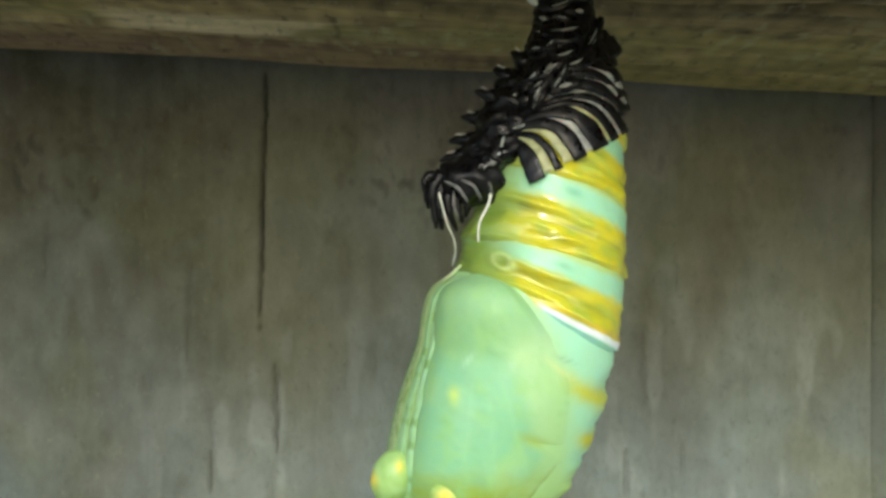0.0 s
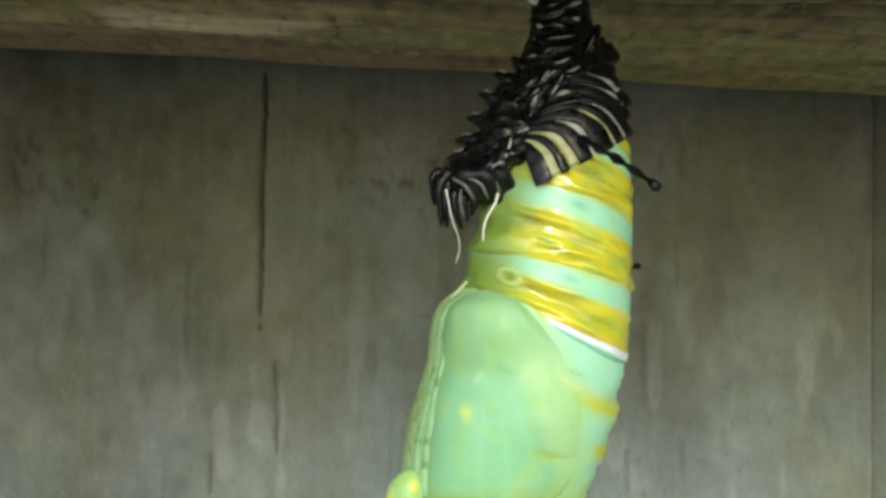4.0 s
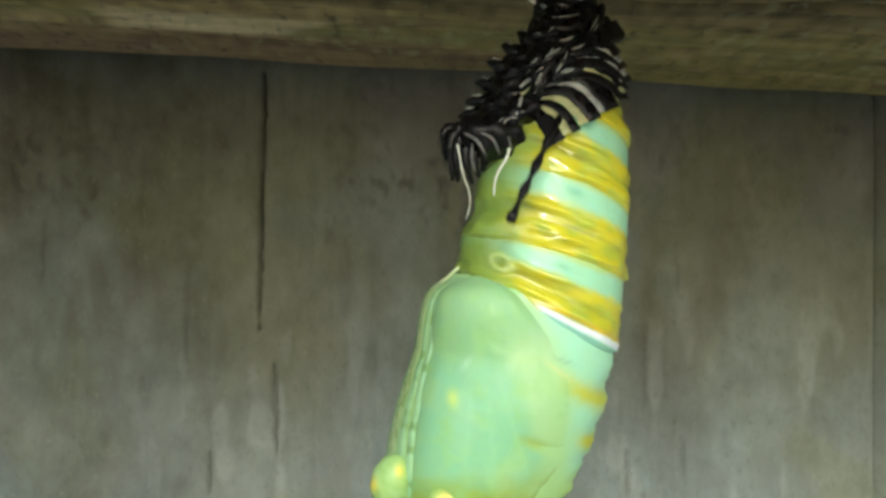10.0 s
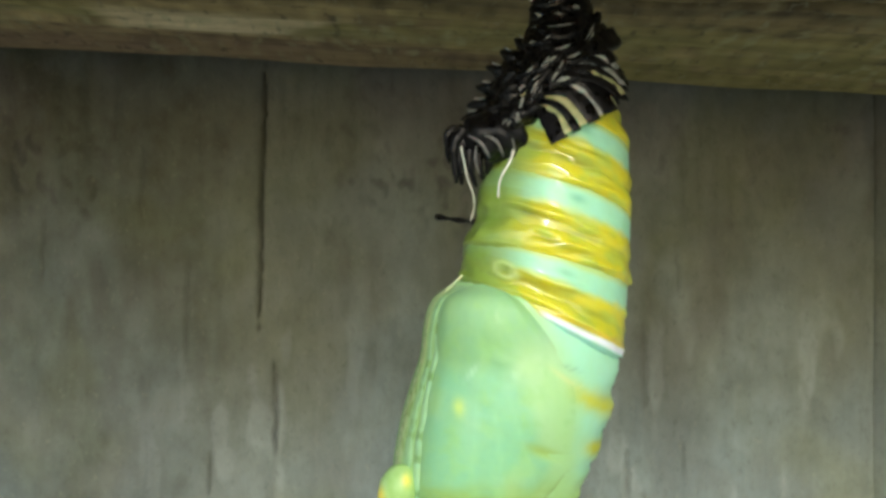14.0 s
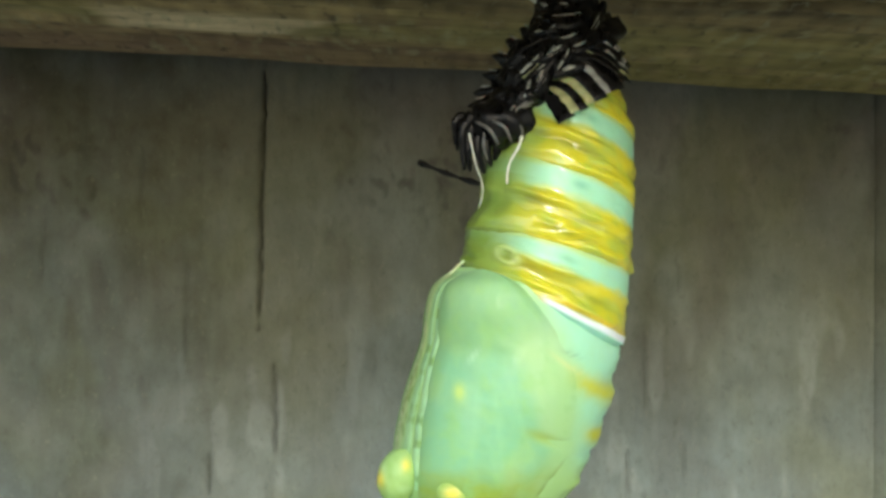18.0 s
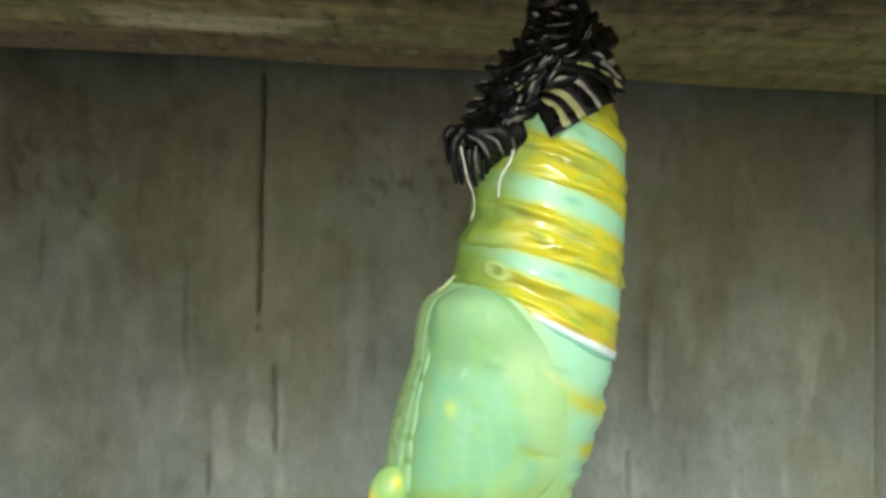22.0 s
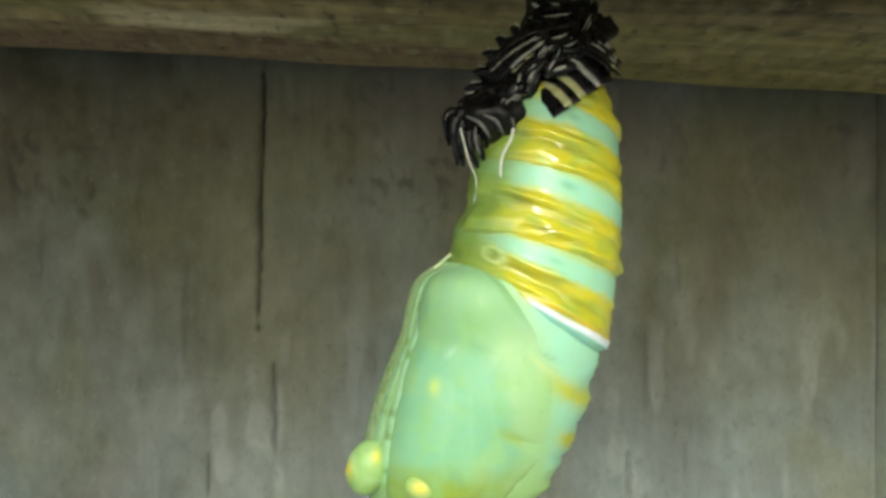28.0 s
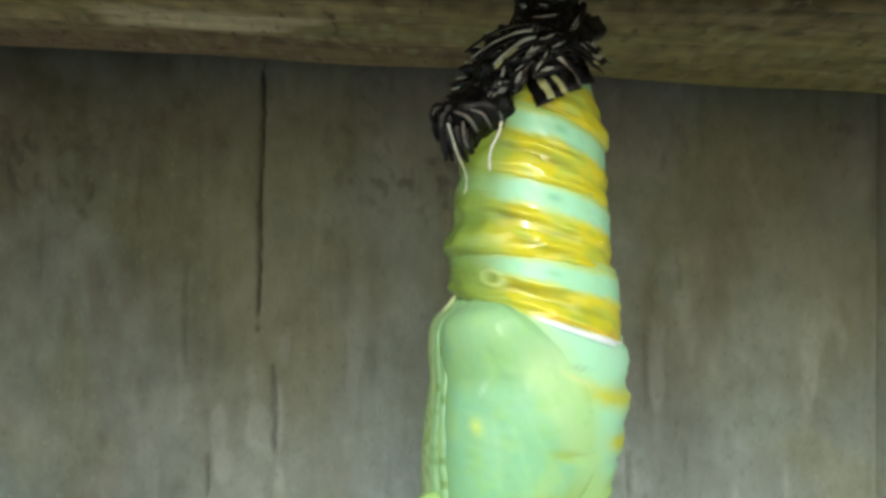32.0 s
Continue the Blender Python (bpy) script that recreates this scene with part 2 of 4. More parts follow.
def rail():
    bm = bmesh.new()
    xs = steps(-0.42, -0.045, 0.045, 0.42, 300, 8)
    ys = [WALL - 0.0006 - (WALL - RAIL_FRONT) * i / 150 for i in range(151)]
    rows, colours = [], []
    streak = (-0.0245, -0.0098)
    for y in ys:
        row = []
        for x in xs:
            z = 0.0003 * grain(x * 60, y * 700, 1) + 0.0004 * grain(x * 25, y * 180, 5)
            edge = min((WALL - y) / 0.002, (y - RAIL_FRONT) / 0.003, 1)
            z += 0.0012 * (1 - edge) ** 2 if edge < 1 else 0
            # a drying crack near the front
            k = math.exp(-((y - 0.005 + 0.18 * (x - 0.0124) - 0.0003 * grain(x * 400, 3, 1)) / 0.00055) ** 2) * smooth(0.010, 0.013, x)
            z += 0.0016 * k
            row.append(Vector((x, y, z)))
            # long grain, drawn out along the board
            yy = y - 0.03 * x + 0.0006 * grain(x * 90, y * 90, 3)
            g = 0.42 + 0.5 * grain(x * 45, yy * 260, 2) + 0.35 * grain(x * 200, yy * 420, 3) + 0.55 * grain(x * 850, yy * 190, 4)
            base = blend((0.085, 0.067, 0.038), (0.33, 0.27, 0.135), max(0, min(1, g)))
            # greenish growth towards the wall at one end; at the other, reddish wood with shade painted in
            far, side = smooth(0.018, 0.034, y + 0.003 * grain(x * 60, y * 200, 8)), smooth(-0.012, 0.016, x)
            green = smooth(-0.15, 0.35, grain(x * 90, yy * 120, 6) + 0.5 * grain(x * 520, yy * 160, 9) + 0.25 * side) * smooth(0.006, 0.022, y)
            base = blend(base, (0.235, 0.235, 0.075), 0.45 * green * (1 - 0.75 * far * (1 - side)))
            base = blend(base, (0.17, 0.125, 0.09), 0.65 * far * (1 - side))
            # the left end is lightened in the colour where too little light reaches
            base = tuple(q * w * (1.9 - 0.3 * smooth(-0.03, 0.0, x)) for q, w in zip(base, (1.04, 0.96, 0.95)))
            pale = math.exp(-((y - 0.0215) / 0.0028) ** 2) * (1 - 0.45 * side) * smooth(-0.2, 0.25, grain(x * 160, yy * 500, 14) + 0.1)
            base = blend(base, (0.42, 0.39, 0.2), 0.5 * pale)
            w = smooth(streak[0] - 0.001, streak[0] + 0.002, x + 0.0012 * grain(y * 900, 2, 4)) * smooth(streak[1] + 0.001, streak[1] - 0.0012, x + 0.9 * (y - 0.0215) + 0.001 * grain(y * 1200, 6, 2))
            w *= math.exp(-((y - 0.0208 - 0.1 * (x + 0.017)) / 0.0044) ** 4) * (0.8 + 0.35 * grain(x * 60, yy * 1100, 9))
            base = blend(base, (0.85, 0.7, 0.46), max(0, min(0.95, 1.15 * w)))
            # the board's lit lower edge, painted as a thin pale line
            line = math.exp(-((y - 0.0385 - 0.02 * x) / 0.0013) ** 2) * smooth(-0.017, -0.012, x) * smooth(-0.003, -0.008, x)
            base = blend(base, (0.42, 0.3, 0.18), 0.8 * line)
            fleck = smooth(0.22, 0.42, grain(x * 1100, yy * 210, 12)) * smooth(-0.1, 0.25, grain(x * 60, y * 60, 15) + 0.1)
            base = blend(base, (0.5, 0.47, 0.28), 0.45 * fleck)
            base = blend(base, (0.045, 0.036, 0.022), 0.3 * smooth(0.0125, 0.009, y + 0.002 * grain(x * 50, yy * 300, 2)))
            colours.append(blend(base, (0.012, 0.01, 0.008), 0.95 * k))
        rows.append(row)
    made = skin_rows(bm, rows, False)
    top = [bm.verts.new(p) for p in ((-0.42, ys[0], 0.038), (0.42, ys[0], 0.038), (0.42, ys[-1], 0.038), (-0.42, ys[-1], 0.038))]
    colours += [(0.13, 0.11, 0.06)] * 4
    n = len(xs)
    bm.faces.new(top)
    bm.faces.new((*made[0], top[1], top[0]))
    bm.faces.new((*reversed(made[-1]), top[3], top[2]))
    bm.faces.new((*[r[0] for r in made], top[3], top[0]))
    bm.faces.new((*[r[n - 1] for r in reversed(made)], top[1], top[2]))
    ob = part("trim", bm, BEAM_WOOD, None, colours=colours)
    ob.location.z = RAIL_Z
    ob.rotation_euler = (0, radians(RAIL_TURN), 0)
    return tagged(ob, "dark brown stained wooden board with a paler worn streak", "trim", "", "structure")


rail()


def ground():
    bm = bmesh.new()
    bmesh.ops.create_grid(bm, x_segments=40, y_segments=40, size=400)
    bmesh.ops.translate(bm, verts=bm.verts, vec=(0, 0, -0.9))
    ob = part("ground", bm, GROUND, None)
    return tagged(ob, "plain pale ground, unseen, added to bounce light up", "ground", "", "structure")


ground()

# ---- the chrysalis ----
MINT, BLUE = (0.25, 0.54, 0.305), (0.37, 0.74, 0.51)
YEL, LIME, OLIVE = (0.67, 0.62, 0.018), (0.46, 0.68, 0.11), (0.2, 0.34, 0.06)
LEFT = [(470, 803), (500, 763), (545, 747), (600, 740), (650, 724), (700, 709), (750, 698), (790, 692), (830, 692), (880, 704),
        (920, 728), (950, 765), (970, 810)]
RIGHT = [(470, 1085), (540, 1082), (590, 1086), (612, 1091), (640, 1087), (665, 1078), (692, 1082), (712, 1074), (735, 1062),
         (765, 1058), (790, 1041), (806, 1038), (826, 1027), (846, 1022), (866, 1005), (900, 976), (930, 945), (955, 905), (970, 860)]
RIGHT_SOFT = [(470, 1085), (540, 1084), (620, 1086), (690, 1078), (760, 1052), (830, 1022), (900, 974), (940, 928), (970, 860)]
ROUND = 0.9


def curve(table, v):
    """Reads a table of (v, value) as a smooth curve."""
    n = len(table) - 1
    i = 0
    while i < n - 1 and v > table[i + 1][0]:
        i += 1
    (a, p), (b, q) = table[i], table[i + 1]
    f = max(0.0, min(1.0, (v - a) / (b - a)))

    def slope(j):
        lo, hi = table[max(0, j - 1)], table[min(n, j + 1)]
        return (hi[1] - lo[1]) / (hi[0] - lo[0])
    m0, m1 = slope(i) * (b - a), slope(i + 1) * (b - a)
    return (2 * f ** 3 - 3 * f * f + 1) * p + (f ** 3 - 2 * f * f + f) * m0 + (3 * f * f - 2 * f ** 3) * q + (f ** 3 - f * f) * m1


CHRYSALIS_AT = plan(920, 640)
chrysalis = thing("chrysalis", CHRYSALIS_AT, "glossy mint green and yellow chrysalis hanging from the rail", "chrysalis")


def bow(x, y):
    """Depth of the lower body's near surface at a point of the plan, in plan units."""
    a, b = curve(LEFT, y), curve(RIGHT_SOFT, y)
    h = (b - a) / 2
    s = max(-1.0, min(1.0, (x - (a + b) / 2) / h))
    return -ROUND * h * math.sqrt(max(0.0, 1 - s * s))


def lower_colour(x, y):
    c = blend(BLUE, LIME, smooth(780, 860, y))
    for line, wide, much, start in ((lambda u: 646 + (u - 985) * 0.50, 19, 1.0, 960), (lambda u: 750 + (u - 1000) * 0.2, 17, 1.0, 1004)):
        c = blend(c, (0.54, 0.56, 0.018), much * math.exp(-((y - line(x)) / wide) ** 2) * smooth(start, start + 40, x))
    c = blend(c, (0.39, 0.65, 0.26), 0.9 * smooth(1035, 985, x + 0.5 * max(0, 650 - y)))
    # a small crease, its shade painted in, and a yellowish strand
    c = blend(c, (0.2, 0.4, 0.2), 0.7 * math.exp(-((x - 992) / 16) ** 2 - ((y - 612 - 0.4 * (x - 992)) / 4) ** 2))
    c = blend(c, (0.58, 0.68, 0.26), 0.7 * math.exp(-((y - 604 - 0.75 * (x - 950)) / 6) ** 2) * smooth(1030, 1000, x))
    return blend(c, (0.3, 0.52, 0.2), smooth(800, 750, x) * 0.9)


def thorax():
    bm = bmesh.new()
    rows, colours = [], []
    ys = [470 + 5 * i for i in range(101)]
    n = 72
    for y in ys:
        a, b = curve(LEFT, y), curve(RIGHT_SOFT, y)
        c, h = (a + b) / 2, (b - a) / 2
        welt = curve(RIGHT, y) - b
        row = []
        for i in range(n):
            t = math.tau * i / n
            r = 1 + (0.012 * grain(math.cos(t) * 2, math.sin(t) * 2, y / 40, 2) + 0.006 * grain(math.cos(t) * 6, math.sin(t) * 6, y / 9, 4)) * smooth(0.55, 0.9, math.cos(t))
            r += welt / h * smooth(0.72, 1.0, math.cos(t))
            r += 0.02 * grain(math.cos(t) * 4, math.sin(t) * 4, y / 14, 7) * smooth(0.75, 1.0, math.cos(t))
            x = c + h * math.cos(t) * r
            row.append(plan(x, y, -ROUND * h * math.sin(t) * r))
            colours.append(lower_colour(x + 5 * grain(x / 15, y / 15, 1), y + 6 * grain(x / 20, y / 20, 4)))
        rows.append(row)
    skin_rows(bm, rows)
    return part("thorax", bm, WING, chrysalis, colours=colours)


thorax()

WING_L = [(472, 838), (480, 815), (500, 785), (545, 772), (600, 768), (650, 757), (700, 748), (760, 742), (820, 738), (880, 742),
          (930, 765)]
WING_R = [(472, 848), (480, 880), (500, 912), (540, 948), (590, 985), (640, 1003), (700, 1012), (750, 1012), (800, 1004), (850, 972),
          (900, 922), (930, 866)]


def wing_case():
    bm = bmesh.new()
    rows, colours = [], []
    n = 40
    for k in range(96):
        y = 472 + (930 - 472) * k / 95
        a, b = curve(WING_L, y), curve(WING_R, y)
        row = []
        for i in range(n + 1):
            s = i / n
            x = a + (b - a) * s
            lift = 13 * (1 - abs(2 * s - 1) ** 6 if s < 0.5 else smooth(1.0, 0.45, s)) * smooth(470, 492, y) * smooth(935, 880, y) - 0.6 - 1.0 * smooth(0.9, 1.0, s)
            lift += 12 * smooth(600, 500, y) * smooth(1.0, 0.85, s)
            # the shoulder bulges over a shallow hollow, and a faint rib runs down
            lift += 5 * math.exp(-((x - 845) / 55) ** 2 - ((y - 540) / 55) ** 2)
            lift += 4 * math.exp(-((x - 950) / 50) ** 2 - ((y - 680) / 70) ** 2)
            lift -= 3 * math.exp(-((x - 990 + 0.8 * (y - 800)) / 6) ** 2) * smooth(785, 805, y) * smooth(862, 845, y)
            lift -= 4.5 * math.exp(-((y - 754 - 0.38 * (x - 950)) / 8) ** 2) * smooth(910, 945, x) * smooth(1.0, 0.9, s)
            lift -= 3 * math.exp(-((y - 612 - 0.1 * (x - 850)) / 14) ** 2) * smooth(930, 850, x)
            lift += (2.6 * grain(x / 34, y / 45, 3) + 1.1 * grain(x / 12, y / 16, 8) + 1.2 * max(0, grain(x / 18, y / 18, 14)) * smooth(640, 780, y)) * smooth(1.0, 0.85, s)
            row.append(plan(x, y, bow(x, y) - lift))
            c = blend((0.27, 0.52, 0.25), MINT, smooth(598, 648, y - 0.08 * (x - 850) + 14 * grain(x / 40, y / 40, 2)))
            lobe = smooth(0, 34, x - 898 - 0.28 * (y - 640)) * smooth(772, 748, y - 0.38 * (x - 950)) * smooth(540, 610, y)
            c = blend(c, (0.42, 0.65, 0.31), 0.8 * lobe)
            fold = math.exp(-((y - 752 - 0.38 * (x - 950)) / 10) ** 2) * smooth(895, 945, x)
            c = blend(c, (0.35, 0.48, 0.08), 0.8 * fold)
            c = blend(c, (0.25, 0.37, 0.05), 0.75 * math.exp(-((x - 1002 + 0.55 * (y - 790)) / 6) ** 2) * smooth(778, 800, y))
            c = blend(c, (0.29, 0.41, 0.035), 0.95 * smooth(778, 858, y + (x - 850) * 0.1 + 18 * grain(x / 35, y / 35, 6)))
            c = blend(c, lower_colour(x, y), smooth(0.72, 0.95, s) * smooth(570, 630, y))
            for slope, at in ((0.12, 868), (0.3, 902), (-0.06, 836)):
                c = blend(c, (0.36, 0.68, 0.36), 0.22 * math.exp(-((x - at - slope * (y - 700) - 4 * grain(y / 40, at, 1)) / 4) ** 2) * smooth(640, 680, y) * smooth(820, 780, y))
            c = blend(c, (0.62, 0.74, 0.14), 0.8 * math.exp(-((x - 807) / 9) ** 2 - ((y - 676) / 14) ** 2))
            c = blend(c, (0.3, 0.56, 0.2), 0.5 * smooth(0.05, 0.5, grain(x / 30, y / 40, 9) + 0.4 * grain(x / 10, y / 12, 4)))
            # groove beside the sheaths, its shade painted as darker green
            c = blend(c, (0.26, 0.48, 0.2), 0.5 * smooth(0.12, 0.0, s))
            # a thin glint, painted as a pale streak
            c = blend(c, (0.55, 0.8, 0.58), 0.5 * math.exp(-((x - 829 + 0.7 * (y - 617)) / 5) ** 2 - ((y - 617) / 13) ** 2))
            # a crease with its shade painted dark, and olive folds near the head's end
            c = blend(c, (0.14, 0.23, 0.025), 0.85 * math.exp(-((x - 988 + 0.85 * (y - 800) + 3 * grain(y / 9, 2, 4)) / 6) ** 2) * smooth(785, 805, y) * smooth(862, 845, y))
            c = blend(c, (0.3, 0.42, 0.05), 0.6 * smooth(0.05, 0.4, grain(x / 45, y / 14, 12) + 0.3 * grain(x / 15, y / 9, 5)) * smooth(790, 850, y))
            colours.append(c)
        rows.append(row)
    front = skin_rows(bm, rows, False)
    # a thin back closes the shell
    back = [[bm.verts.new(v.co + Vector((0, 14 * U, 0))) for v in (r[0], r[n])] for r in front]
    for (a0, b0), r0, (a1, b1), r1 in zip(back, front, back[1:], front[1:]):
        bm.faces.new((r0[0], r1[0], a1, a0))
        bm.faces.new((r1[n], r0[n], b0, b1))
    colours += [MINT] * (2 * len(back))
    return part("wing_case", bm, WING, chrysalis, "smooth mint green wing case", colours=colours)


wing_case()


def sheath(name, i, colour, label=""):
    """One of three long narrow ridges between the body's outline and the wing case."""
    bm = bmesh.new()
    rows, colours = [], []
    n = 8
    for k in range(90):
        y = 476 + (850 - 476) * k / 89
        a, b = curve(LEFT, y) + 2, curve(WING_L, y) + 5
        ends = smooth(476, 500, y) * smooth(850, 810, y)
        row = []
        for j in range(n + 1):
            f = j / n
            x = a + (b - a) * ((i + f) / 3 + 0.09 * grain(y / 40, i, 2)) if 0 < j < n else a + (b - a) * (i + f) / 3
            lift = (-1.5 + 3.6 * math.sin(math.pi * f) ** 0.8 * (1 + 0.3 * grain(y / 14, i, 5) + 0.5 * grain(y / 45, i, 9))) * ends
            row.append(plan(x, y, bow(x, y) - lift))
            c = blend((0.25, 0.46, 0.19), colour, smooth(0.0, 0.8, math.sin(math.pi * f)) * (0.7 + 0.5 * grain(y / 22, i, 6)))
            if name[0] == "a":
                c = blend(c, (0.15, 0.25, 0.04), 0.75 * smooth(600, 680, y) * smooth(0.0, 0.3, grain(y / 16, f * 2, 8) + 0.5 * (f - 0.6)))
                c = blend(c, (0.62, 0.68, 0.42), 0.8 * smooth(0.45, 0.15, f) * smooth(-0.2, 0.15, grain(y / 9, 5, 2)))
            else:
                c = blend(c, (0.15, 0.29, 0.06), 0.7 * smooth(0.0, 0.3, grain(y / 20, i * 3, 11) + 0.6 * (abs(f - 0.5) - 0.3)))
            colours.append(c)
        rows.append(row)
    front = skin_rows(bm, rows, False)
    back = [[bm.verts.new(v.co + Vector((0, 12 * U, 0))) for v in (r[0], r[n])] for r in front]
    for (a0, b0), r0, (a1, b1), r1 in zip(back, front, back[1:], front[1:]):
        bm.faces.new((r0[0], r1[0], a1, a0))
        bm.faces.new((r1[n], r0[n], b0, b1))
    colours += [colour] * (2 * len(back))
    return part(name, bm, WING, chrysalis, label, colours=colours)


sheath("antenna_sheath", 0, (0.46, 0.58, 0.25), "olive antenna sheath with pale beads")
sheath("leg_sheath", 1, (0.36, 0.64, 0.34))
sheath("leg_sheath", 2, (0.4, 0.7, 0.4))


def membrane():
    """A pale crinkled edge where the wing case was drawn out of the old skin."""
    line = spline([plan(818, 456, -34), plan(803, 470, -38), plan(783, 490, -36), plan(768, 511, -30), plan(755, 545, -26)], 30)
    return part("membrane", tube(line, [U * (3.4 - 0.05 * i) * (1 + 0.35 * grain(i * 0.7, 2, 5)) for i in range(30)], 7), MEMBRANE, chrysalis, "pale crinkled membrane")


membrane()


def head_bump(x, y, deep, size, spots, seed):
    """A swelling at the head's end; it bears golden spots given as (x, y, width, height)."""
    bm = blob(plan(x, y, deep), size, 14, 0.07, seed, 24, 32)
    colours = []
    for v in bm.verts:
        px, py = v.co.x / U + 784, 441 - v.co.z / U
        c = blend((0.26, 0.45, 0.1), (0.37, 0.58, 0.22), 0.5 + grain(px / 14, py / 14, seed))
        for sx, sy, wx, wy in spots:
            c = blend(c, (0.78, 0.66, 0.08), math.exp(-((px - sx) / wx) ** 2 - ((py - sy) / wy) ** 2))
        colours.append(c)
    return part("head_bump", bm, WING, chrysalis, "rounded lime green head bump with golden spots", colours=colours)


head_bump(705, 828, bow(735, 840) + 20, (36, 32, 48), ((673, 832, 8, 13), (718, 806, 7, 10)), 3)
head_bump(796, 846, bow(796, 846) - 13, (26, 9, 18), ((797, 844, 14, 11),), 5)


# abdomen: rings that slide one under the other, each mint above and yellow below
RINGS = [((940, 85), (1078, 128)), ((890, 165), (1113, 248)), ((856, 276), (1114, 366)), ((817, 403), (1107, 484)), ((811, 468), (1098, 608))]
RISES = [22, 22, 22, 18, 4]


def ring_point(k, v, t, r):
    line_a, line_b = RINGS[k], RINGS[k + 1]
    rise = RISES[k] + (RISES[k + 1] - RISES[k]) * v
    (ax, ay), (bx, by) = (blend(line_a[k], line_b[k], v) for k in (0, 1))
    c, h = ((ax + bx) / 2, (ay + by) / 2), ((bx - ax) / 2, (by - ay) / 2)
    half = math.hypot(*h)
    x = c[0] + h[0] * math.cos(t) * r
    y = c[1] + h[1] * math.cos(t) * r - rise * math.sin(t)
    return x, y, -0.94 * half * math.sin(t) * r


# spiracles, then fold hollows and flank patches with shade painted as olive
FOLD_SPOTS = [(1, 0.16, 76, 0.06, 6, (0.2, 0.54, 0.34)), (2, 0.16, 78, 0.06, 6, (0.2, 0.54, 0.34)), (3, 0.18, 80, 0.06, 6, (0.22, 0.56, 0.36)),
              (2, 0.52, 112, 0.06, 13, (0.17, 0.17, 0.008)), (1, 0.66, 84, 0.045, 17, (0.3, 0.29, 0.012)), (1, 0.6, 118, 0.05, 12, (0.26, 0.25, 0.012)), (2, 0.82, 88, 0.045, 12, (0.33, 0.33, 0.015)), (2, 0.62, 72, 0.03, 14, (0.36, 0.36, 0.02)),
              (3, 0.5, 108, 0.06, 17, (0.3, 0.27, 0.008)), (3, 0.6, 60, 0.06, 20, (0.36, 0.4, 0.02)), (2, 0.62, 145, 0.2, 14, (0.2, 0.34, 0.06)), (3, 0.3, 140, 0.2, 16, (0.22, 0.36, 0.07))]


# short wet ridges: ring, place down it, place round it in degrees, half length in degrees, half width, height, slant
WELTS = [(1, 0.5, 86, 20, 0.055, 0.03, 0.05), (1, 0.9, 66, 19, 0.06, 0.045, 0.16), (1, 0.72, 60, 10, 0.045, 0.03, 0.1), (1, 0.36, 70, 13, 0.04, 0.02, 0.05),
         (2, 0.45, 92, 17, 0.05, 0.032, 0.0), (2, 0.5, 66, 10, 0.04, 0.026, 0.1), (2, 0.7, 96, 9, 0.045, 0.035, -0.05), (2, 0.76, 70, 15, 0.05, 0.036, 0.1),
         (2, 0.92, 60, 12, 0.05, 0.025, 0.1), (2, 0.42, 120, 12, 0.05, 0.024, -0.05), (3, 0.72, 96, 16, 0.05, 0.03, 0.05), (3, 0.78, 68, 14, 0.05, 0.024, 0.0),
         (3, 0.34, 76, 14, 0.05, 0.018, 0.1), (0, 0.6, 70, 18, 0.06, 0.03, 0.1), (0, 0.86, 84, 16, 0.06, 0.03, 0.1)]


def swell(k, v):
    """How far a ring bulges at v of its height: flat where it is mint, two soft rolls where it is yellow."""
    def hump(at, wide):
        return math.exp(-((v - at) / wide) ** 2)
    if k == 3:
        return 0.018 * hump(0.36, 0.06) - 0.028 * hump(0.56, 0.1) + 0.022 * hump(0.8, 0.09) - 0.06 * smooth(0.93, 1.06, v) - 0.09 * smooth(1.03, 1.13, v) - 0.03 * smooth(0.02, -0.12, v)
    return 0.03 * hump(0.5, 0.09) - 0.016 * hump(0.66, 0.05) + 0.034 * hump(0.84, 0.11) - 0.035 * smooth(0.97, 1.06, v) - 0.08 * smooth(1.02, 1.13, v) - 0.035 * smooth(0.04, -0.12, v)


